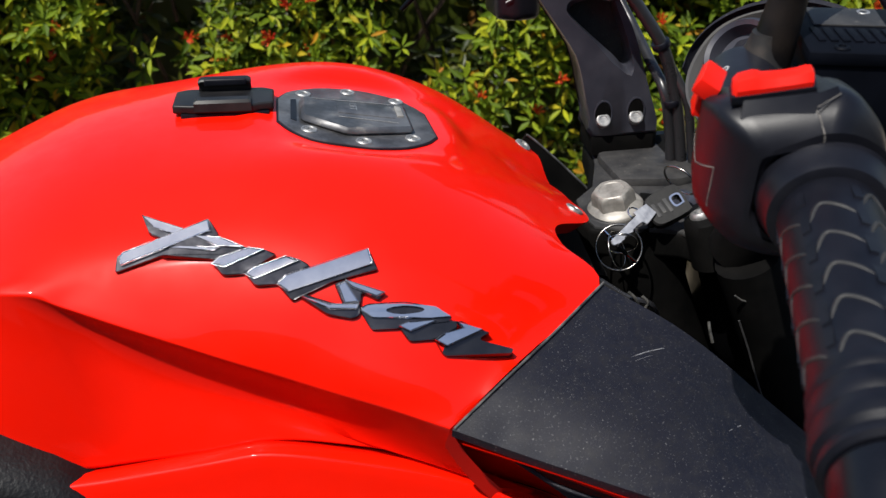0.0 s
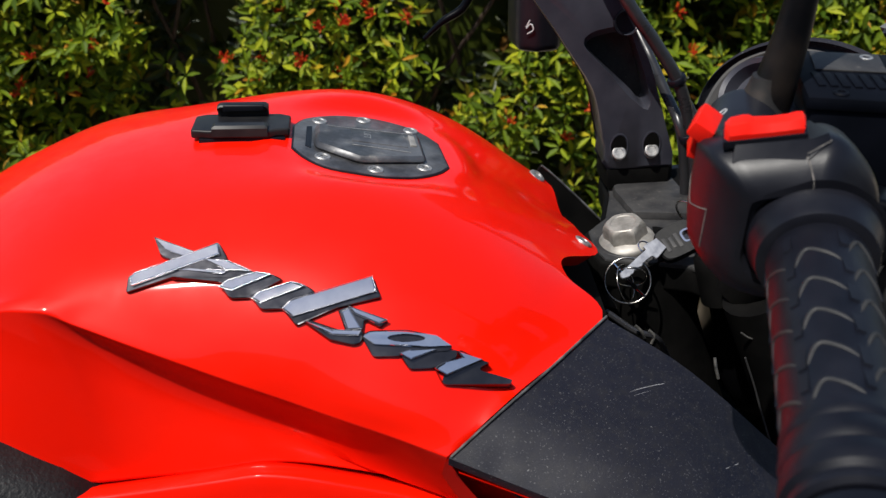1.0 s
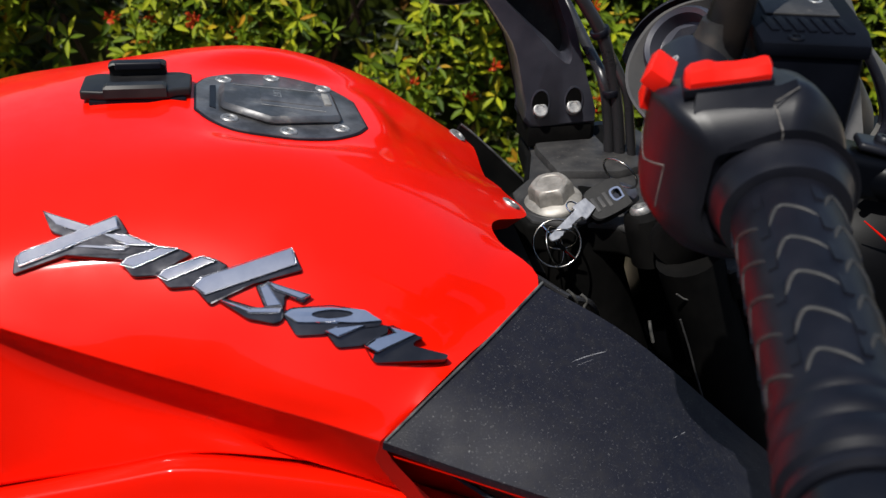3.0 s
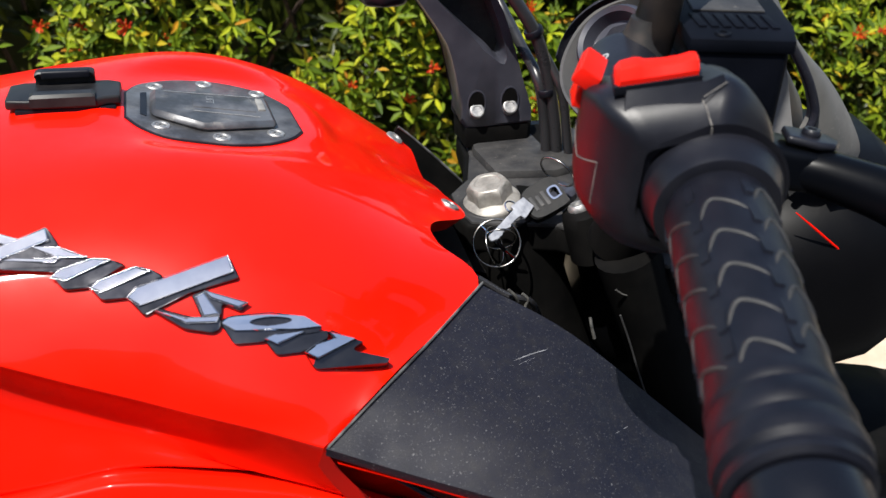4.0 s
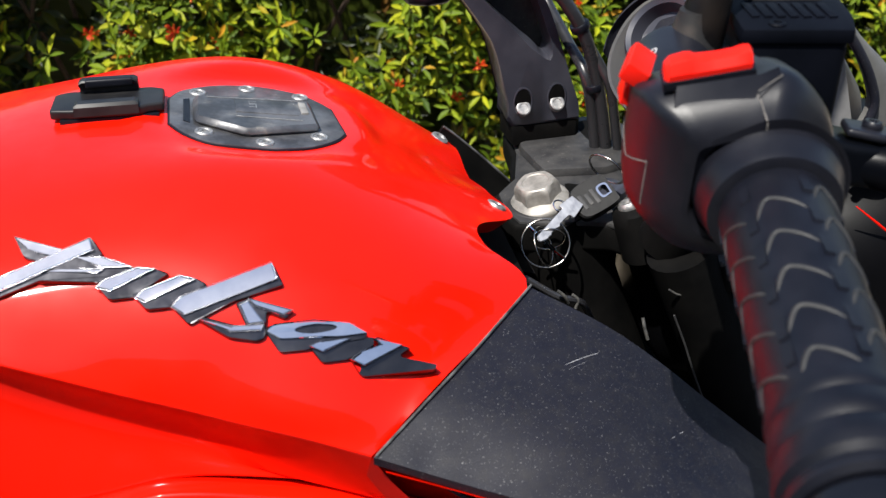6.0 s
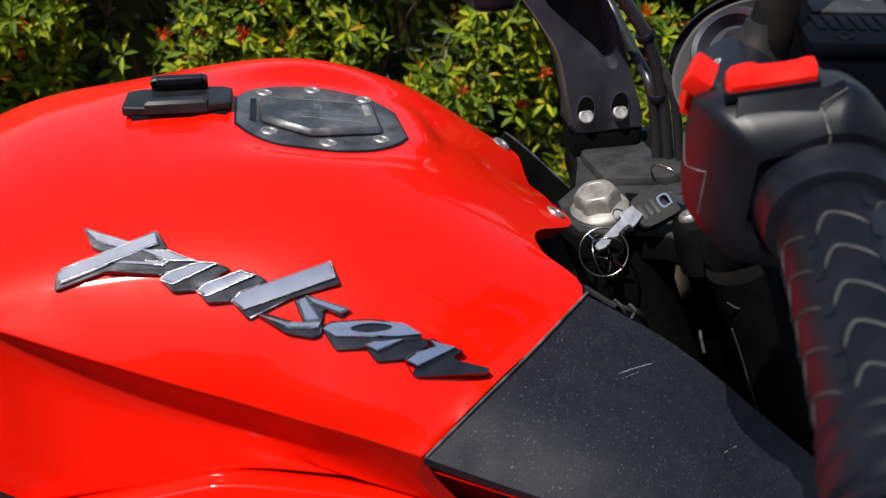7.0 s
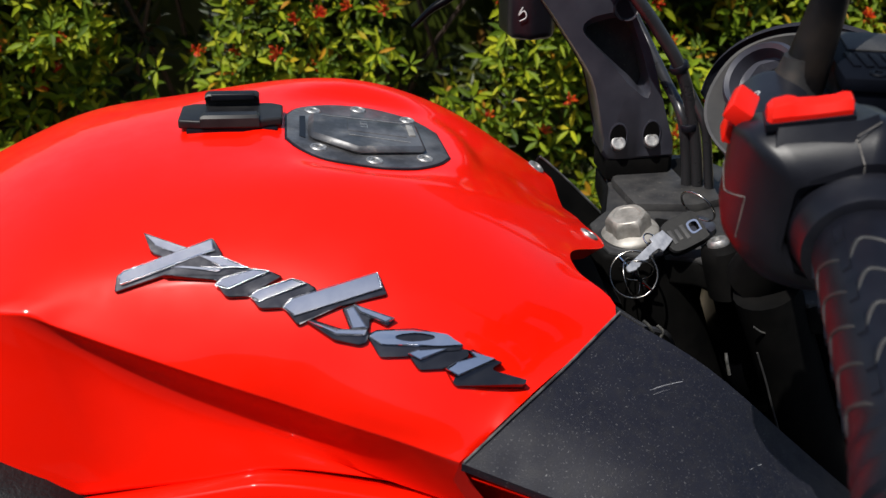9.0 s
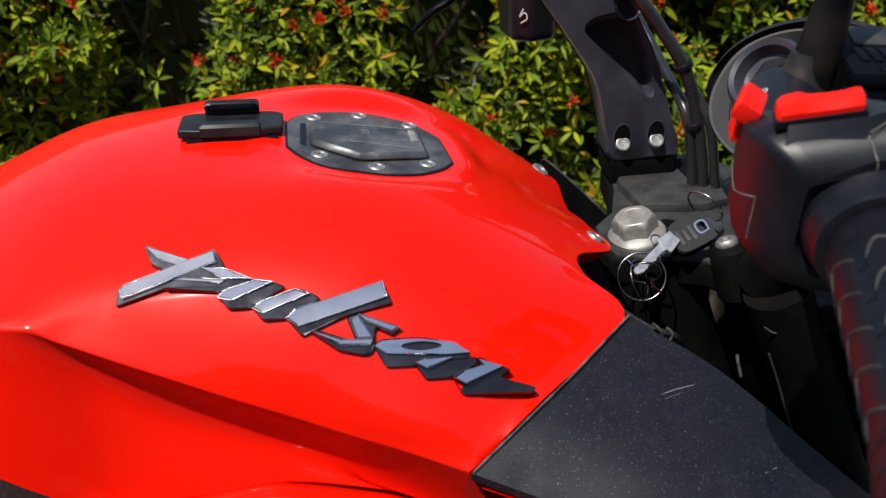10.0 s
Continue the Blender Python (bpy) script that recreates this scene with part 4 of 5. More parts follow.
for _x, _y in ((.153, .397), (.176, .440)):
    part("lid_screw", socket_screw(.0036, .0012), CAP_SCREW if _y > .42 else TANKLET, reservoir, m=Matrix.Translation((_x, _y, 1.0574)))
part("lever_perch", smooth(prism([(-.02, -.008), (.014, -.012), (.034, -.008), (.037, .006), (.014, .014), (-.02, .012)], -.014, .004, .004, 3, m=Matrix.Translation((.168, .376, 1.016)) @ pose(0, 0, 0, -8, 8, -14))), LEVER, bike, "black brake lever perch", IN)
part("pivot_plate", smooth(prism([(.010, -.007), (.024, -.0085), (.031, -.006), (.034, .001), (.030, .008), (.022, .0095), (.010, .008)], .0052, .0090, .0022, 3, m=Matrix.Translation((.168, .376, 1.016)) @ pose(0, 0, 0, -8, 8, -14))), HOUSE, bpy.data.objects["lever_perch"], "upper plate of the lever pivot")
part("perch_bolt", socket_screw(.0042, .0022), HOUSE, bpy.data.objects["lever_perch"], "small perch bolt", Matrix.Translation((.190, .373, 1.0222)) @ pose(0, 0, 0, -8, 8))
part("brake_lever", smooth(tube([(.176, .374, 1.008), (.199, .360, 1.008), (.224, .324, 1.007), (.234, .25, .999), (.228, .18, .990), (.23, .12, .983)], [.0090, .0115, .0120, .0115, .010, .010], 20, 40)), LEVER, bike, "gloss black brake lever", IN)
STEM_DUST = material("brown_dusty_black", (0.03, 0.025, 0.022), 0.6)
noise_mix(STEM_DUST, ((0.008, 0.007, 0.0065), (0.075, 0.050, 0.036)), 30, 0.48, 0.80)
STEM_BLACK = material("dusty_black_enamel", (0.004, 0.004, 0.004), 0.4, spec=0.16)
noise_mix(STEM_BLACK, ((0.0022, 0.0022, 0.0028), (0.020, 0.0145, 0.011)), 22, 0.5, 0.85)
noise_rough(STEM_BLACK, 0.34, 0.48, 60)
mirror = part("mirror_stem", smooth(tube([(.1235, .407, 1.030), (.1245, .408, 1.044), (.1275, .410, 1.058), (.133, .414, 1.09), (.137, .418, 1.15), (.142, .425, 1.24), (.15, .43, 1.30)], [.0115, .0085, .0058, .0054, .0052, .0052, .0052], 20, 48)), STEM_BLACK, bike, "black mirror stem with brown dust at its foot", IN)
part("boot", smooth(lathe([(.0140, -.018), (.0136, -.006), (.0112, .000), (.0080, .007), (.0062, .013)], 28, m=Matrix.Translation((.1222, .4080, 1.048)))), STEM_DUST, mirror, "dusty brown rubber boot")

# ---- steering head ----
CL = UP
CLAMP_EDGE = [(.158, .044), (.156, .018), (.160, -.002), (.174, -.008), (.200, -.012), (.222, -.020), (.245, -.052), (.27, -.09), (.305, -.09), (.300, .0), (.300, .13), (.285, .160), (.215, .165), (.196, .155), (.190, .11), (.176, .065)]
# sides painted near-black as shade; the dusty upper face is separate
clamp = part("top_clamp", smooth(prism(CLAMP_EDGE, -.118, -.0965, .004, 3)), MATT, bike, "dusty cast black top fork clamp", CL)
part("clamp_top", smooth(prism([(u + (.004 if u < .2 else -.002), v * .985 + .0006) for u, v in CLAMP_EDGE], -.099, -.095, .0016, 2)), DUSTY, clamp, "dusty grey upper face of the clamp")
part("stem_boss", smooth(lathe([(.027, -.135), (.0245, -.099), (.0235, -.0955), (.0225, -.0945), (.019, -.0945)], 40, m=Matrix.Translation((.185, .020, 0)))), DUSTY, clamp, "round boss under the stem nut")
part("raised_pad", smooth(prism([(.200, .060), (.245, .052), (.270, .060), (.270, .150), (.205, .150), (.196, .105)], -.1, -.0885, .004, 2)), DUSTY, clamp)
NUT_AT = Matrix.Translation((.185, .020, -.0935)) @ pose(0, 0, 0, 3, -13)      # the stem is raked
nut = part("stem_nut", smooth(lathe([(.004, -.002), (.0200, -.002), (.0208, -.0008), (.0209, .0014), (.0200, .0030), (.0165, .0052), (.004, .008)], 48, m=NUT_AT)), STEEL, bike, "dull steel flanged steering stem nut", CL)


def nut_head(r, low, high):
    """A hexagon with hollowed flats and a dished top."""
    bm = bmesh.new()
    rows = []
    for z, f, six in ((low, 1.02, 1), (high - .0052, 1.0, 1), (high - .0030, .97, .9), (high - .0006, .86, .45), (high, .80, .4), (high, .62, .2), (high - .0007, .56, 0), (high - .0009, .02, 0)):
        row = []
        for k in range(48):
            a = 2 * math.pi * k / 48
            hexa = math.cos(math.pi / 6) / math.cos((a + math.pi / 6) % (math.pi / 3) - math.pi / 6)
            hexa = 1 + (hexa - .035 * (1 - abs(math.sin(3 * a))) - 1) * six
            row.append(Vector((r * f * hexa * math.cos(a), r * f * hexa * math.sin(a), z)))
        rows.append(row)
    vs = grid(bm, rows, closed=True)
    bm.faces.new(vs[0])
    bm.faces.new(vs[-1])
    return smooth(bm, 32)


part("hex_head", nut_head(.0158, .002, .0172), STEEL, nut, m=NUT_AT @ pose(0, 0, 0, 0, 0, 14))
# washer in black: paints the dark gap beneath the flange
part("washer", smooth(lathe([(.018, -.0045), (.0204, -.0045), (.0204, -.0015), (.018, -.0015)], 44, m=NUT_AT)), RUBBER, nut, "thin washer blackened as the gap under the nut")


def ring_prism(outer, inner, low, high, bevel=.002, n=48):
    """A plate with a hole: both outlines are run through evenly from the same side."""
    o, i = spline([(x, y, 0) for x, y in (*outer, outer[0])], n + 1)[:-1], spline([(x, y, 0) for x, y in (*inner, inner[0])], n + 1)[:-1]
    bm = bmesh.new()
    z = Vector((0, 0, 1))
    c = sum(i, Vector()) / n
    rows = []
    for lift, a in ((low, 0.0), (low, .05), (high - bevel, .0), (high, .06), (high, .94), (high - bevel * 2, 1.02), (low, 1.0)):
        rows.append([o[k].lerp(i[k], a) + z * lift for k in range(n)])
    vs = grid(bm, rows, closed=True)
    for k in range(n):
        bm.faces.new((vs[-1][k], vs[-1][(k + 1) % n], vs[0][(k + 1) % n], vs[0][k]))
    return smooth(bm, 40)


# left riser: outline in u and w, thickness in v
R_OUT = [(.246, -.076), (.2455, -.064), (.239, -.045), (.2319, -.0217), (.2204, .0125), (.205, .0425), (.190, .075), (.178, .105), (.140, .105), (.112, .092), (.1459, .0385), (.166, .0083), (.1773, -.0118), (.1852, -.0457), (.1895, -.064), (.191, -.076)]
R_IN = [(.2197, -.0225), (.2215, -.0150), (.2145, .008), (.2060, .0300), (.2010, .0365), (.1900, .0370), (.1740, .0330), (.1700, .0270), (.1760, .0190), (.1940, .0015), (.2080, -.0120), (.2165, -.0212)]
SIDE = Matrix(((1, 0, 0, 0), (0, 0, -1, 0), (0, 1, 0, 0), (0, 0, 0, 1)))    # z of an outline to -v
left_riser = part("riser", ring_prism(R_OUT, R_IN, 0, .030, .003), SATIN, bike, "black cast handlebar riser with a triangular opening", CL @ Matrix.Translation((0, .142, 0)) @ SIDE)
# black band in place of the shaded gap below the riser
part("riser_gap_band", smooth(prism([(.192, .113), (.243, .113), (.248, .120), (.248, .150), (.192, .150)], -.092, -.075, .002, 2, m=Matrix.Translation((0, .142, 0)).inverted())), MATT, left_riser, "black band standing in for the dark gap under the riser", (Matrix.Translation((0, .142, 0)) @ SIDE).inverted() @ Matrix.Translation((0, .142, 0)))
part("bar_tube_end", smooth(tube([(.198, .12, .052), (.190, .17, .055), (.170, .25, .050), (.14, .40, .03)], .011, 20)), SATIN, bike, "black left handlebar tube", CL)
part("pocket_wall", smooth(prism(R_IN, 0, .003)), DUSTY, left_riser, "dusty back of the opening", Matrix.Translation((0, 0, .004)))
for _u, _w in ((.2000, -.0615), (.2265, -.0605)):
    part("bolt_recess", smooth(lathe([(.0094, -.0004), (.0098, .0006), (.0086, .0009), (.0080, .0002), (.0005, -.0002)], 28, m=Matrix.Diagonal((.80, 1.25, 1, 1)))), SATIN, left_riser, "rounded rim of the bolt pocket", Matrix.Translation((_u, _w + .0055, .0300)))
    # flat black disc paints the pocket's shade on the face
    part("pocket_shade", smooth(lathe([(.0074, 0), (.0078, .0005), (.0005, .0007)], 24, m=Matrix.Diagonal((.80, 1.25, 1, 1)))), MATT, left_riser, "black disc painting the shade in the bolt pocket", Matrix.Translation((_u, _w + .0058, .0300)))
    part("bolt", smooth(lathe([(.0056, -.004), (.0058, .001), (.0056, .0022), (.0048, .0027), (.0034, .0027), (.0031, .0020), (.0003, .0019)], 24), 30), CAP_SCREW, left_riser, "steel socket bolt", Matrix.Translation((_u, _w + .0005, .0308)) @ pose(0, 0, 0, -36))
part("clamp_plug", smooth(lathe([(.0096, -.006), (.0100, .0005), (.0094, .0016), (.0080, .0016), (.0076, .0004), (.0004, .0002)], 32)), HOUSE, left_riser, "round black plug in the bar clamp", Matrix.Translation((.199, .0445, .031)))
part("plug_rim", smooth(tube([(.0088 * math.cos(a), .0088 * math.sin(a), .0018) for a in (radians(d) for d in range(-100, 61, 10))], [.0003, .0009, .0011, .0009, .0003], 8, 17, smoothed=False)), CAP_SCREW, left_riser, "pale crescent along the rim of the plug", Matrix.Translation((.199, .0445, .031)))
CABLE = material("black_cable_sheath", (0.018, 0.018, 0.02), 0.3)
noise_rough(CABLE, 0.24, 0.42, 90)
for _pts, _r in (([(.170, .10, .10), (.199, .09, .057), (.216, .088, .034), (.235, .085, .004), (.247, .085, -.032), (.256, .085, -.080), (.262, .09, -.14)], .0048),
                 ([(.220, .190, .035), (.2283, .170, .0151), (.2338, .155, .0013), (.2372, .120, -.0157), (.2406, .090, -.0319), (.2473, .088, -.0681), (.254, .09, -.13)], .0042),
                 ([(.243, .090, -.010), (.250, .082, -.025), (.254, .078, -.035), (.258, .078, -.05), (.268, .08, -.11)], .0036)):
    part("cable", smooth(tube(_pts, _r, 14, 60)), CABLE, bike, "black sheathed control cable", CL)
for _at, _d in (((.246, .0865, -.040), (.2, 0, -1)), ((.234, .0865, .006), (.4, 0, -.8))):
    part("cable_tie", smooth(lathe([(.0066, -.0028), (.0072, -.002), (.0072, .002), (.0066, .0028)], 24, m=Matrix.Translation(_at) @ frame_along(_d).to_4x4())), RUBBER, bike, "black cable clip", CL)

# ignition lock in the clamp
part("ignition_lock", smooth(lathe([(.004, -.1), (.0155, -.1), (.0155, -.090), (.0135, -.0885), (.006, -.0885), (.004, -.0895)], 36, m=Matrix.Translation((.232, .022, 0)))), SATIN, bike, "black ignition lock barrel", CL)

# loose wiring in the dark gap between the shroud and the fork
WIRE_END = material("dull_connector", (0.2, 0.2, 0.19), 0.5, 0.3)
noise_mix(WIRE_END, ((0.04, 0.04, 0.038), (0.13, 0.125, 0.115)), 200)
for _pts, _r, _mat, _label in (([(.232, -.092, -.106), (.238, -.092, -.1105), (.245, -.090, -.113)], .0006, WIRE_END, "bare bent wire"),
                               ([(.219, -.086, -.128), (.2195, -.089, -.134), (.2215, -.090, -.142)], .0011, WIRE_END, "pale frayed cable tie"),
                               ([(.238, -.090, -.127), (.247, -.090, -.150), (.254, -.090, -.170), (.264, -.092, -.198)], .0007, DUSTY, "thin grey wire"),
                               ([(.160, -.030, -.122), (.172, -.060, -.120), (.186, -.064, -.124), (.200, -.050, -.150)], .0022, CABLE, "black wiring loom"),
                               ([(.170, -.066, -.112), (.174, -.067, -.116), (.177, -.066, -.122)], .0011, WIRE_END, "small metal connector"),
                               ([(.180, -.065, -.117), (.1835, -.066, -.121), (.182, -.066, -.127)], .0010, WIRE_END, "small metal connector")):
    part("wire", smooth(tube(_pts, _r, 8, 20)), _mat, bike, _label, CL)

# ---- left switch cluster and clutch lever ----
part("left_switch_housing", smooth(prism([(.138, .245), (.155, .236), (.176, .240), (.182, .26), (.178, .30), (.145, .305), (.134, .28)], -.014, .060, .008, 3)), HOUSE, bike, "black left switch housing", CL)
part("switch_mark", smooth(tube([(.146, .2385, .004), (.151, .2362, .008), (.149, .2372, .013), (.145, .2392, .009), (.148, .2378, .016)], .0006, 6, 24)), WHITE_PRINT, bpy.data.objects["left_switch_housing"], "small pale printed symbol")
part("clutch_lever", smooth(tube([(.150, .27, .060), (.108, .28, .037), (.093, .28, .018), (.075, .28, .007), (.058, .28, -.008)], [.006, .005, .0042, .0036, .002], 12)), LEVER, bike, "black clutch lever", CL)
part("clutch_perch", smooth(tube([(.196, .21, .03), (.190, .24, .015), (.175, .26, .012)], .009, 14)), SATIN, bike, "black clutch perch", CL)

# ---- keys in the lock ----
keys = thing("bunch_of_keys", "bunch of keys hanging from the ignition lock", "keys", CAP)
KEY_HEAD = material("black_key_plastic", (0.025, 0.025, 0.026), 0.42, spec=0.2)
noise_mix(KEY_HEAD, ((0.003, 0.003, 0.0034), (0.010, 0.0098, 0.0095)), 120)
grain(KEY_HEAD, 1500, 0.3, 0.0003)
_kz = Vector((-.22, -.52, .82)).normalized()
_kx = Vector((.62, .10, .22))
_kx = (_kx - _kz * _kx.dot(_kz)).normalized()
_head = Matrix.Translation((.2115, -.0115, -.0790)) @ Matrix.Scale(.88, 4) @ Matrix((_kx, _kz.cross(_kx), _kz)).transposed().to_4x4()
key_head = part("key_head", smooth(ring_prism([(.016, -.013), (.016, .010), (.010, .0145), (-.010, .0135), (-.0165, .006), (-.0165, -.010), (-.010, -.0145), (.008, -.0145)], [(.0125, -.0045), (.0125, .003), (.010, .0045), (.0075, .0045), (.006, .003), (.006, -.004), (.008, -.0055), (.011, -.0055)], -.0032, .0032, .0012, 40), 40), KEY_HEAD, keys, "black plastic key head with worn lettering", _head)
for _k in range(3):
    part("lettering_bar", smooth(box((.003, .013 - .003 * (_k == 1), .0006), (-.0095 + .0052 * _k, -.001, .0033), .0002)), DUSTY, key_head)
part("eyelet", smooth(ring_prism([(.0135, -.0055), (.0135, .0045), (.005, .0045), (.005, -.0055)], [(.0120, -.004), (.0120, .003), (.0065, .003), (.0065, -.004)], -.0036, .0036, .0006, 24), 40), CHROME, key_head, "shiny metal eyelet")


def key_blade():
    """A short toothed key blade along x."""
    rnd = random.Random(5)
    up = [(-.004, .0048), (.006, .0062), (.0085, .0062), (.0085, .0035)]
    x = .0095
    while x < .036:
        up.append((x, .0036 - rnd.random() * .0014))
        x += .0018
    up += [(.038, .0015), (.0385, 0), (.037, -.0026), (.0085, -.0034), (.0085, -.0062), (.006, -.0062), (-.004, -.0048)]
    return smooth(prism(up, -.0009, .0009, .0003, 1))


KEY_NICKEL = material("worn_nickel", (0.7, 0.7, 0.7), 0.5, 0.55)
noise_mix(KEY_NICKEL, ((0.22, 0.23, 0.26), (0.42, 0.43, 0.46)), 160)
part("key_blade", key_blade(), KEY_NICKEL, keys, "bright toothed key blade", Matrix.Translation((.1965, -.0165, -.0795)) @ pose(0, 0, 0, -30, 18, 214))


def wire_ring(r, wire_r, m, name, mat, parent, label=""):
    pts = [m @ Vector((r * math.cos(t), r * math.sin(t), 0)) for t in (2 * math.pi * k / 36 for k in range(37))]
    bm = tube(pts, wire_r, 8, len(pts), smoothed=False, caps=False)
    bmesh.ops.remove_doubles(bm, verts=bm.verts, dist=1e-5)
    return part(name, smooth(bm, 60), mat, parent, label)


RING_STEEL = material("tarnished_ring_steel", (0.38, 0.36, 0.33), 0.24, 1.0)
wire_ring(.0135, .0008, Matrix.Translation((.2265, .0045, -.0675)) @ pose(0, 0, 0, -12, 62, 20), "split_ring", RING_STEEL, keys, "thin steel split ring")
wire_ring(.0052, .0006, Matrix.Translation((.1905, -.0075, -.0845)) @ pose(0, 0, 0, 25, 20), "link", CHROME, keys, "small steel link")
PEND = Matrix.Translation((.1735, -.0290, -.0985)) @ pose(0, 0, 0, 62, 8, -14)
wire_ring(.0158, .0008, PEND, "pendant_ring", RING_STEEL, keys, "chromed ring pendant")
wire_ring(.0105, .0006, PEND @ Matrix.Translation((.002, .003, 0)) @ pose(0, 0, 0, 50, 10), "pendant_ring", RING_STEEL, keys, "small inner ring of the pendant")
wire_ring(.0128, .0006, PEND @ Matrix.Translation((-.001, -.002, 0)) @ pose(0, 0, 0, -20, 58), "pendant_ring", RING_STEEL, keys, "second split ring of the pendant")
part("pendant_bar", smooth(tube([PEND @ Vector((-.012, .010, .001)), PEND @ Vector((.002, -.001, .002)), PEND @ Vector((.013, -.008, .001))], [.0010, .0016, .0010], 8, 10)), CHROME, keys, "chromed bar of the pendant")

# ---- headlight cowl and instruments ----
COWL_X = Vector((.062, -.082, .006))
_n = Vector((-.30, -.72, .60))
_n = (_n - COWL_X * _n.dot(COWL_X) / COWL_X.length_squared).normalized()
_cx = COWL_X.normalized()
COWL = IN @ Matrix.Translation((.2072, .6152, .9426)) @ Matrix((_cx, _n.cross(_cx), _n)).transposed().to_4x4()


def oval(profile, sx, sy, sides=64, skew=0.0):
    """A shell of revolution with an oval outline: profile of (share of the radius, height)."""
    rows = []
    for f, h in profile:
        row = []
        for k in range(sides):
            a = 2 * math.pi * k / sides
            c, s = math.cos(a), math.sin(a)
            e = .86
            row.append(Vector((sx * f * math.copysign(abs(c) ** e, c), sy * f * math.copysign(abs(s) ** e, s), h + skew * s)))
        rows.append(row)
    bm = bmesh.new()
    vs = grid(bm, rows, closed=True)
    bm.faces.new(vs[0])
    bm.faces.new(vs[-1])
    return smooth(bm, 40)


cowl = part("headlight_cowl", oval([(.3, -.16), (.7, -.13), (.95, -.06), (1.0, -.02), (1.0, .000), (.98, .006), (.95, .006), (.84, -.006), (.80, -.010), (.79, -.016), (.77, -.020), (.70, -.022), (.2, -.03)], .081, .053), GREY, bike, "dusty grey plastic headlight cowl", COWL)
part("cowl_seam", oval([(.842, -.0065), (.848, -.0045), (.855, -.0055), (.85, -.009)], .081, .053), RUBBER, cowl, "dark rubber seam")
part("visor", smooth(shell([[Vector((x * .0825, y * .0545 + .001, z)) for x, y, z in ((math.cos(a), math.sin(a), .002), (1.01 * math.cos(a), 1.03 * math.sin(a) + .02, .006), (1.0 * math.cos(a), 1.04 * math.sin(a) + .035, .011))] for a in (radians(d) for d in range(60, 200, 5))], .003, (0, -1, 0)), 50), PLASTIC, cowl, "smoked black visor edge")
part("instrument_panel", smooth(prism([(-.055, -.024), (-.02, -.034), (.045, -.032), (.058, -.012), (.056, .020), (.02, .034), (-.03, .035), (-.054, .020)], -.02, .010, .006, 3)), PLASTIC, cowl, "black instrument panel")
part("dial_ring", smooth(lathe([(.018, 0), (.026, .002), (.028, .012), (.025, .016), (.022, .014), (.020, .004), (.002, .003)], 40, m=Matrix.Translation((-.036, .006, .006)))), SATIN, cowl, "round black dial surround")
# right cheek of the cowl: a painted groove, a dusty outer skin and pale inner plates
CH_IN = [(.300, -.078, .085), (.334, -.079, .041), (.349, -.080, .019), (.358, -.080, -.001), (.3575, -.080, -.012), (.352, -.079, -.024)]
CH_OUT = [(.318, -.062, .086), (.350, -.062, .034), (.377, -.062, .010), (.3985, -.062, -.017), (.412, -.062, -.041), (.4095, -.062, -.055)]
CHEEK = material("dusty_grey_cheek", (0.1, 0.1, 0.1), 0.6)
_c = noise_mix(CHEEK, ((0.085, 0.083, 0.078), (0.13, 0.127, 0.12)), 26)
noise_mix(CHEEK, ((0, 0, 0), (0.2, 0.19, 0.17)), 160, 0.62, 0.8, 4.0, _c)
grain(CHEEK, 1500, 0.25, 0.0003)
cheek = part("cowl_cheek", smooth(shell(patch([CH_IN[0], CH_OUT[0]], [CH_IN[-1], (.378, -.079, -.047), CH_OUT[-1]], CH_IN, CH_OUT, 30, 12, bulge=.006), .006, (-.3, 1, 0)), 50), CHEEK, bike, "dusty grey plastic cheek of the headlight cowl", UP)
# dark tube paints the shade of the groove along this edge
part("groove_shade", smooth(tube([(u - .001, v - .002, w) for u, v, w in CH_IN], .0028, 10)), PLASTIC, cheek, "dark line painting the groove along the cheek")
PALE = material("pale_grey_plastic", (0.2, 0.2, 0.2), 0.5)
noise_mix(PALE, ((0.13, 0.13, 0.135), (0.24, 0.235, 0.23)), 30)
part("inner_plate", smooth(shell(patch([(.296, -.070, .06), (.312, -.070, -.025)], [(.3335, -.073, .040), (.352, -.074, -.024)], [(.296, -.070, .06), (.316, -.072, .05), (.3335, -.073, .040)], [(.312, -.070, -.025), (.335, -.073, -.030), (.352, -.074, -.024)], 10, 10), .004, (-.3, 1, 0)), 50), PALE, cheek, "pale grey inner trim plate")
part("plate_gap", smooth(tube([(.320, -.0745, .022), (.327, -.0755, .010), (.333, -.0755, -.002)], [.0006, .0014, .0006], 8)), RUBBER, cheek, "dark gap between the plates")
TAPE = material("blue_tape", (0.012, 0.025, 0.09), 0.45)
noise_mix(TAPE, ((0.005, 0.009, 0.026), (0.010, 0.016, 0.04)), 60)
part("tape_band", smooth(tube([(.386, -.074, -.0615), (.400, -.075, -.0600), (.413, -.070, -.0560)], [.005, .0055, .005], 12)), TAPE, bike, "dark blue tape band on the cowl", UP)
part("cowl_tail", smooth(tube([(.404, -.066, -.056), (.418, -.064, -.070), (.424, -.064, -.090), (.430, -.060, -.115)], [.008, .010, .009, .005], 14)), GREY, bike, "grey lower end of the cowl", UP)
HEADLIGHT = material("gloss_black_shell", (0.002, 0.002, 0.0025), 0.42, spec=0.10)
noise_rough(HEADLIGHT, 0.36, 0.5, 30)
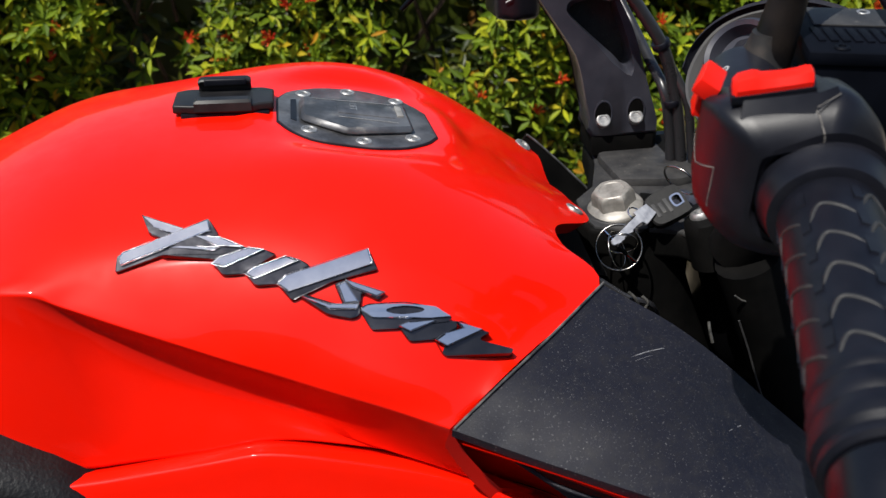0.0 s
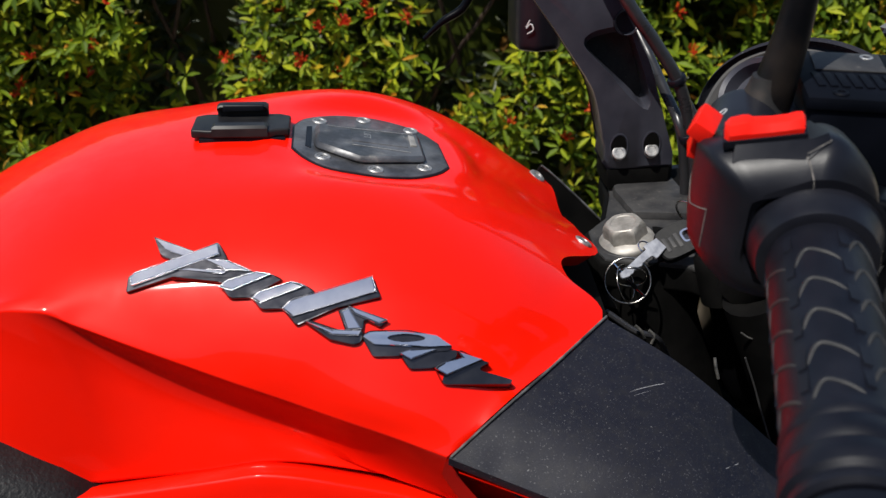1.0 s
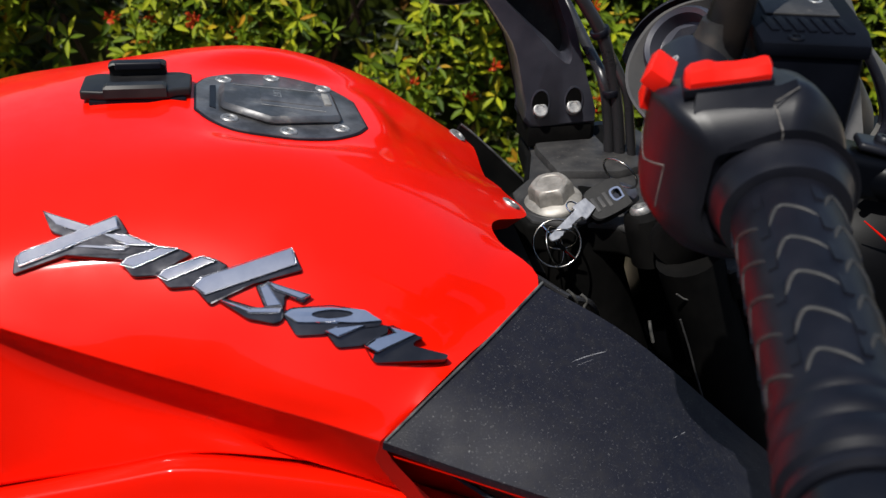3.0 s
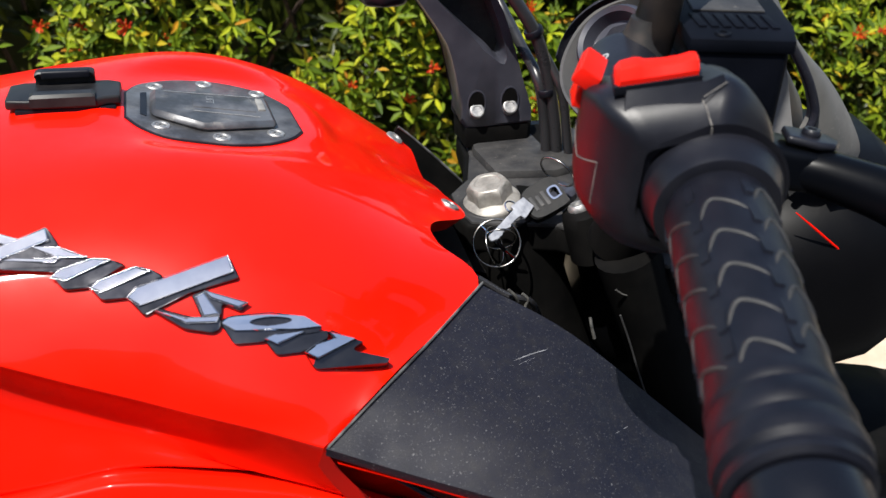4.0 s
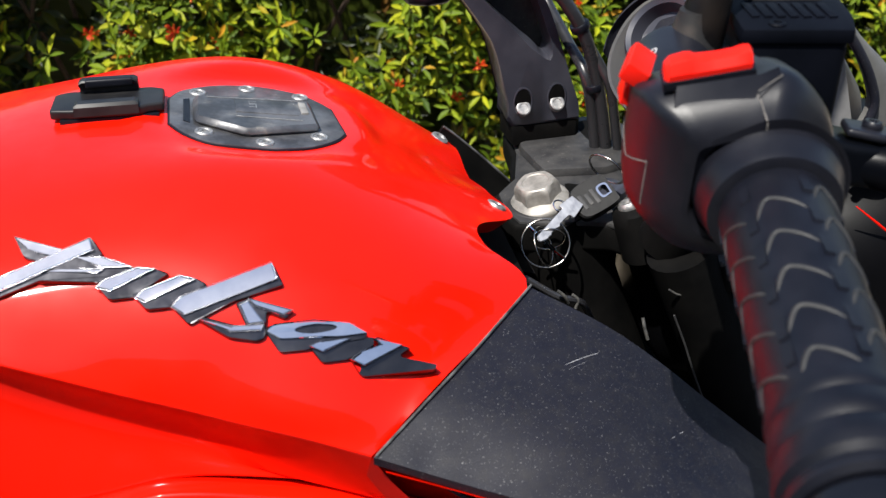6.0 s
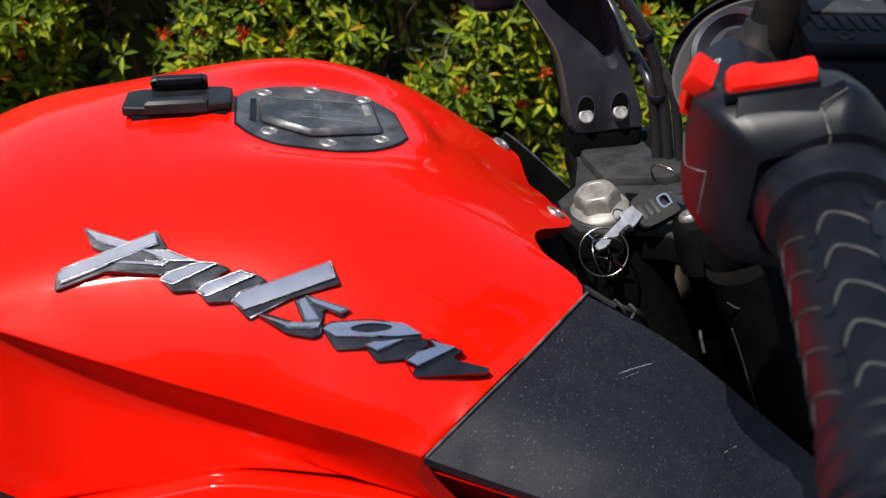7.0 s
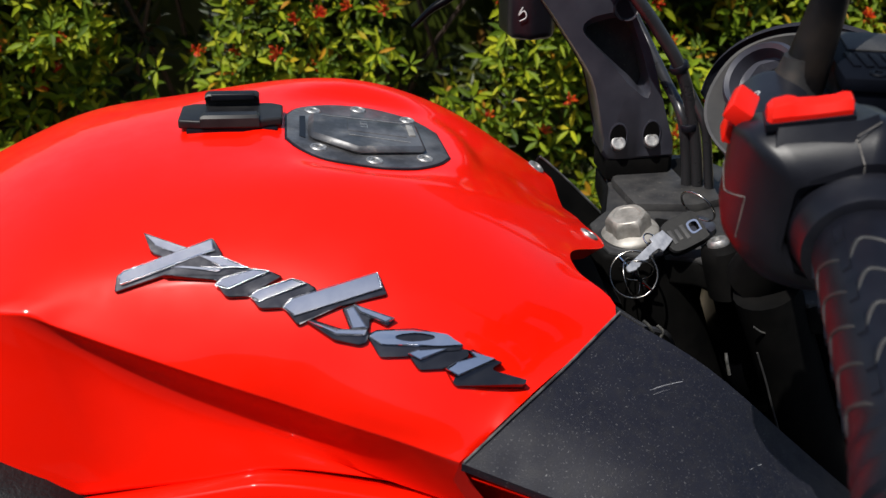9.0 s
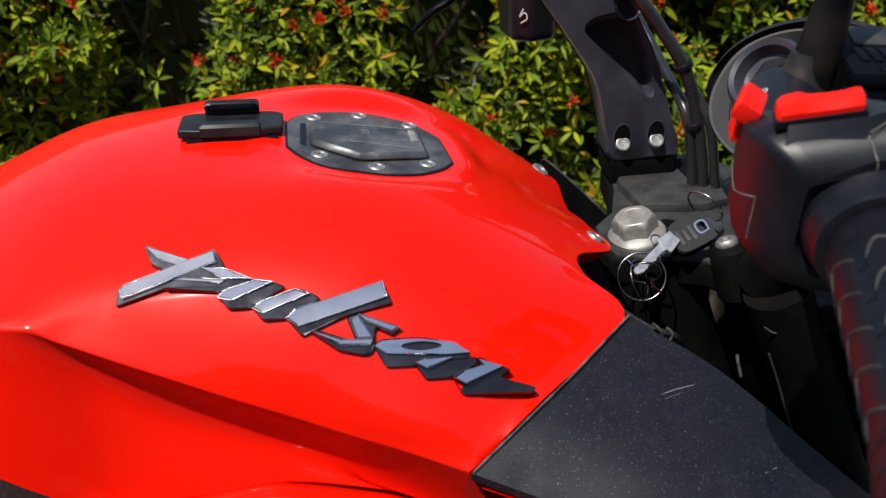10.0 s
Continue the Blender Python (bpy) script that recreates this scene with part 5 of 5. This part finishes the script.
body = part("headlight_body", oval([(.1, -.16), (.6, -.14), (.92, -.08), (1.0, -.02), (.98, .04), (.8, .085), (.45, .105), (.1, .11)], .092, .106), HEADLIGHT, bike, "gloss black headlight body", UP @ Matrix.Translation((.405, .012, -.150)) @ pose(0, 0, 0, 0, 70, -16))
# red line painted for the tank's reflection below the lever
part("red_reflection", smooth(tube([(0.3598, -0.0800, -0.0735), (0.3741, -0.0830, -0.0854), (0.3906, -0.0850, -0.0993), (0.4088, -0.0860, -0.1138)], [.0004, .0009, .0008, .0003], 8)), RED, body, "thin red line painted as the tank's reflection", (Matrix.Translation((.405, .012, -.150)) @ pose(0, 0, 0, 0, 70, -16)).inverted())

# ---- what carries it: forks, frame, engine, wheels ----
for _s in (-1, 1):
    fork = part("fork_leg", smooth(tube([(.245, .02 + _s * .095, -.09), (.33, .02 + _s * .098, -.30), (.44, .02 + _s * .098, -.55), (.492, .02 + _s * .098, -.672)], [.021, .021, .027, .025], 20)), MATT, bike, "black telescopic fork leg", UP)
part("lower_clamp", smooth(prism([(.22, -.12), (.34, -.13), (.37, -.06), (.37, .10), (.34, .17), (.22, .16)], -.30, -.265, .006)), MATT, bike, "black lower fork clamp", UP)
part("head_tube", smooth(tube([(.19, .02, -.10), (.215, .015, -.18), (.262, .01, -.31)], .034, 20)), MATT, bike, "black steering head tube", UP)
for _s in (-1, 1):
    part("frame_spar", smooth(tube([(.22, _s * .03, -.20), (.10, _s * .11, -.24), (-.12, _s * .13, -.32), (-.33, _s * .13, -.45), (-.36, _s * .12, -.62)], [.035, .034, .03, .03, .03], 16)), MATT, bike, "black perimeter frame spar", UP)
    # added black sheet: stands in for the darkness of the gap
    part("gap_backing", smooth(shell(patch([(.10, _s * .06, -.115), (.06, _s * .19, -.17)], [(.27, _s * .10, -.34), (.25, _s * .23, -.30)], [(.10, _s * .06, -.115), (.19, _s * .07, -.22), (.27, _s * .10, -.34)], [(.06, _s * .19, -.17), (.15, _s * .21, -.22), (.25, _s * .23, -.30)], 12, 8), .006), 50), MATT, bike, "added black sheet standing in for the dark gap", UP)
part("radiator", smooth(box((.05, .30, .30), (.20, .0, -.46), .006)), MATT, bike, "black radiator", UP)
part("engine", smooth(box((.36, .30, .34), (-.06, 0, -.56), .03, 3)), MATT, bike, "dark engine block", UP)
part("swingarm", smooth(box((.52, .20, .05), (-.60, 0, -.62), .02, 3)), MATT, bike, "black swingarm", UP)
part("tail_frame", smooth(tube([(-.20, 0, -.24), (-.5, 0, -.23), (-.92, 0, -.10)], [.07, .06, .03], 16)), MATT, bike, "black rear subframe", UP)
part("side_stand", smooth(tube([(-.12, .16, -.70), (-.08, .24, -.83), (-.06, .300, -.968)], [.012, .011, .012], 12)), MATT, bike, "black side stand", UP)


def wheel(m, wide):
    tyre = part("wheel", smooth(lathe([(.215, -wide * .45), (.25, -wide * .5), (.285, -wide * .42), (.299, -wide * .2), (.302, 0), (.299, wide * .2), (.285, wide * .42), (.25, wide * .5), (.215, wide * .45)], 64), 40), RUBBER, bike, "black tyre on a cast wheel", m)
    part("rim", smooth(lathe([(.195, -wide * .36), (.217, -wide * .42), (.217, wide * .42), (.195, wide * .36)], 64), 40), MATT, tyre, "black cast rim")
    part("hub", smooth(lathe([(.02, -.05), (.035, -.05), (.035, .05), (.02, .05)], 24), 40), MATT, tyre)
    for k in range(6):
        a = math.pi * k / 3
        part("spoke", smooth(tube([(.03 * math.cos(a), .03 * math.sin(a), 0), (.205 * math.cos(a + .12), .205 * math.sin(a + .12), 0)], [.016, .011], 10, 4, smoothed=False)), MATT, tyre)
    part("brake_disc", smooth(lathe([(.07, .052), (.13, .052), (.13, .056), (.07, .056)], 40), 40), STEEL, tyre)


wheel(UP @ Matrix.Translation((.492, .02, -.648)) @ pose(0, 0, 0, 90), .11)
wheel(UP @ Matrix.Translation((-.86, 0, -.648)) @ pose(0, 0, 0, 90), .14)
part("front_mudguard", smooth(shell([[Vector((.492 + r * math.cos(a), .02 + y, -.648 + r * math.sin(a))) for y, r in ((-.072, .300), (-.06, .318), (0, .330), (.06, .318), (.072, .300))] for a in (radians(d) for d in range(30, 150, 6))], .004, (0, 0, -1)), 60), MATT, bike, "black front mudguard", UP)
# added black block in place of the dark hollow behind the notch
part("nose_gap_filler", smooth(prism([(.02, -.15), (.10, -.15), (.150, -.10), (.155, 0), (.150, .10), (.10, .15), (.02, .15)], -.24, -.098, .01)), MATT, bike, "added black filler for the dark gap under the tank's nose", UP)

# ---- hedge ----
def leaf_paint(m, base, young):
    b = m.node_tree.nodes["Principled BSDF"]
    geo = node(m, "ShaderNodeNewGeometry")
    ramp = node(m, "ShaderNodeValToRGB")
    e = ramp.color_ramp.elements
    e[0].position, e[0].color = 0.0, (*base[0], 1)
    e[1].position, e[1].color = 1.0, (*young, 1)
    e[1].color = (young[0] * 1.1, young[1] * .42, young[2] * .6, 1)
    fresh = ramp.color_ramp.elements.new(0.92)
    fresh.color = (*young, 1)
    mid = ramp.color_ramp.elements.new(0.55)
    mid.color = (*base[1], 1)
    wire(m, geo.outputs["Random Per Island"], ramp.inputs["Fac"])
    co = node(m, "ShaderNodeTexCoord")
    tex = node(m, "ShaderNodeTexNoise", Scale=6.0, Detail=3.0)
    wire(m, co.outputs["Object"], tex.inputs["Vector"])
    hue = node(m, "ShaderNodeHueSaturation", Saturation=1.0)
    val = node(m, "ShaderNodeMapRange", **{"From Min": 0.3, "From Max": 0.7, "To Min": 0.75, "To Max": 1.25})
    wire(m, tex.outputs["Fac"], val.inputs["Value"])
    wire(m, val.outputs["Result"], hue.inputs["Value"])
    wire(m, ramp.outputs["Color"], hue.inputs["Color"])
    wire(m, hue.outputs["Color"], b.inputs["Base Color"])
    # light shines through the blade
    thin = node(m, "ShaderNodeBsdfTranslucent")
    wire(m, hue.outputs["Color"], thin.inputs["Color"])
    mix = node(m, "ShaderNodeMixShader", Fac=0.36)
    out = m.node_tree.nodes["Material Output"]
    wire(m, b.outputs[0], mix.inputs[1])
    wire(m, thin.outputs[0], mix.inputs[2])
    wire(m, mix.outputs[0], out.inputs["Surface"])


leaf_paint(LEAF, ((0.042, 0.080, 0.006), (0.160, 0.230, 0.010)), (0.38, 0.40, 0.018))
# darker copy of the leaf: the hedge's inner shade is in its colours
SHADE_LEAF = material("leaf_with_painted_shade", (0.03, 0.06, 0.008), 0.45)
leaf_paint(SHADE_LEAF, ((0.014, 0.026, 0.002), (0.036, 0.054, 0.004)), (0.10, 0.105, 0.008))
FLOWER = material("red_flower", (0.55, 0.035, 0.008), 0.5)
leaf_paint(FLOWER, ((0.34, 0.012, 0.004), (0.56, 0.036, 0.006)), (0.70, 0.15, 0.010))
TWIG = material("twig_bark", (0.07, 0.045, 0.03), 0.8)
noise_mix(TWIG, ((0.022, 0.014, 0.010), (0.06, 0.036, 0.022)), 60)

HEDGE_AT = pose(0, 1.86, 0, 0, 0, 9)
hedge = thing("hedge", "dense clipped green hedge with small red flowers", "hedge", HEDGE_AT)
LEAF_SHAPE = [(0, 0, 0), (.22, .62, .05), (.5, 1.0, .07), (.78, .62, .03), (1.0, 0, -.10), (.78, -.62, .03), (.5, -1.0, .07), (.22, -.62, .05), (.5, 0, -.02)]
LEAF_FACES = [(0, 1, 8), (1, 2, 8), (2, 3, 8), (3, 4, 8), (4, 5, 8), (5, 6, 8), (6, 7, 8), (7, 0, 8)]


def hedge_front(x, z):
    """How far the hedge's leaves stand forward at a place along it."""
    foot = .30 * max(0.0, .62 - z) * max(0.0, min(1.0, (x + .02) / .12))
    return foot + .09 * noise.noise(Vector((x * 2.6, z * 3.1, 1.7))) + .05 * noise.noise(Vector((x * 7.0, z * 7.0, 4.1)))


def rosettes(count, seed, deep, size, low=.02, high=1.02):
    rnd = np.random.RandomState(seed)
    out = []
    while len(out) < count:
        x, z = rnd.uniform(-1.7, 2.0), rnd.uniform(low, high)
        clump = noise.noise(Vector((x * 4.2, z * 4.6, 9.0)))
        # bare, shaded stretches between the full ones
        fuller = float(np.interp(x, (-.80, -.72, -.65, -.54, -.48, -.40, -.26, -.19, -.02, .06, .14), (.14, .06, -.38, -.38, -.08, .10, .04, -.34, -.30, .06, .22)))
        if clump + fuller < rnd.uniform(-.48, .14):
            continue
        y = -hedge_front(x, z) - .05 * clump + deep + rnd.uniform(0, .10)
        aim = Vector((rnd.normal() * .45, -.75 + rnd.normal() * .3, .8 + rnd.normal() * .35)).normalized()
        out.append((Vector((x, y, z)), aim, rnd.randint(4, 8), rnd.uniform(0, 6.28), size * rnd.uniform(.7, 1.25)))
    return out, rnd


def leaf_frames(ros, rnd):
    """Poses (place, along, across, up) and sizes of the leaves of rosettes."""
    for c, aim, n, spin, size in ros:
        f = frame_along(aim)
        for k in range(n):
            a = spin + k * 2.399 + rnd.uniform(-.25, .25)
            lift = rnd.uniform(-.15, .75)
            d = (f @ Vector((math.cos(a), math.sin(a), lift))).normalized()
            s = d.cross(aim).normalized()
            yield c + d * .003, d, s, s.cross(d), size * rnd.uniform(.9, 1.4), size * rnd.uniform(.15, .21)


def leaf_mesh(name, leaves, mat):
    verts, faces = [], []
    for c, d, s, up, L, w in leaves:
        i = len(verts)
        verts += [tuple(c + d * (L * x) + s * (w * y) + up * (L * z)) for x, y, z in LEAF_SHAPE]
        faces += [tuple(i + j for j in f) for f in LEAF_FACES]
    me = bpy.data.meshes.new(name)
    me.from_pydata(verts, [], faces)
    me.polygons.foreach_set("use_smooth", [True] * len(faces))
    me.materials.append(mat)
    ob = new(name, me)
    ob.parent = hedge
    return tagged(ob, kind="stuff")


_front, _rnd = rosettes(5200, 11, -.02, .029)
leaf_mesh("foliage", leaf_frames(_front, _rnd), LEAF)
# inner layers take the darkened leaf, so depth is shaded by colour
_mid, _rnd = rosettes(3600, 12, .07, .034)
leaf_mesh("inner_foliage", leaf_frames(_mid, _rnd), SHADE_LEAF)
_top, _rnd = rosettes(1800, 17, .30, .034, 1.0, 1.06)
_top = [(Vector((c.x, c.y + _rnd.uniform(-.15, .35), c.z)), Vector((aim.x, -.2, 1)).normalized(), n, spin, size) for c, aim, n, spin, size in _top]
leaf_mesh("top_foliage", leaf_frames(_top, _rnd), LEAF)
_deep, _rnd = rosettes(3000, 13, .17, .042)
leaf_mesh("deep_foliage", leaf_frames(_deep, _rnd), SHADE_LEAF)


# flower heads: short red tubes in a tuft
def tuft(c, aim, rnd, verts, faces):
    f = frame_along(aim)
    for _ in range(rnd.randint(11, 19)):
        a, lean = rnd.uniform(0, 6.28), rnd.uniform(.2, 1.5)
        d = (f @ Vector((math.cos(a) * lean, math.sin(a) * lean, 1))).normalized()
        s = d.orthogonal().normalized()
        o = d.cross(s)
        L, r = rnd.uniform(.012, .022), rnd.uniform(.0013, .0022)
        i = len(verts)
        for h, q in ((.1, .6), (.9, 1.2), (1.0, .5)):
            for k in range(4):
                t = k * math.pi / 2
                verts.append(tuple(c + d * (L * h) + (s * math.cos(t) + o * math.sin(t)) * (r * q)))
        for b in (0, 4):
            for k in range(4):
                faces.append((i + b + k, i + b + (k + 1) % 4, i + b + 4 + (k + 1) % 4, i + b + 4 + k))
        faces.append((i + 8, i + 9, i + 10, i + 11))


_rnd = np.random.RandomState(21)
_pick = [r for r in _front if _rnd.uniform() < .075]
for _c, _aim, _n, _spin, _size in _pick:
    _verts, _faces = [], []
    tuft(_c + _aim * .009 + Vector((0, -.010, .003)), _aim, _rnd, _verts, _faces)
    _me = bpy.data.meshes.new("flower_head")
    _me.from_pydata(_verts, [], _faces)
    _me.materials.append(FLOWER)
    _ob = new("flower_head", _me)
    _ob.parent = hedge
    _ob["label"] = "tuft of small red flowers"

# twigs, and an added core painted dark as the hedge's inner shade
_rnd = random.Random(8)
for _k in range(46):
    _x = -1.7 + 3.7 * _k / 45 + _rnd.uniform(-.04, .04)
    _pts = [(_x, .22 + _rnd.uniform(-.05, .1), 0), (_x + _rnd.uniform(-.05, .05), .18, .35), (_x + _rnd.uniform(-.12, .12), .10 + _rnd.uniform(-.06, .06), .7), (_x + _rnd.uniform(-.2, .2), .05, 1.0)]
    part("stem", smooth(tube(_pts, [.008, .006, .004, .002], 6, 14), 60), TWIG, hedge)
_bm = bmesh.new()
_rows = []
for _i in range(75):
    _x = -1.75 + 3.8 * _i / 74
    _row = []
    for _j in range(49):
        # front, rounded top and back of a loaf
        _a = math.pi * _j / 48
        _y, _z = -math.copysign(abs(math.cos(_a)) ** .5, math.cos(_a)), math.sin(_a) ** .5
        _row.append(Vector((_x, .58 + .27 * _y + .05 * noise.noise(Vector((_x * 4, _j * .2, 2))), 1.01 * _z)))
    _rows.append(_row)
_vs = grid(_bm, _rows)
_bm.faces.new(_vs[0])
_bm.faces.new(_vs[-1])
part("shade_core", smooth(_bm, 80), SHADE_LEAF, hedge, "solid core of the hedge, painted dark as its inner shade")
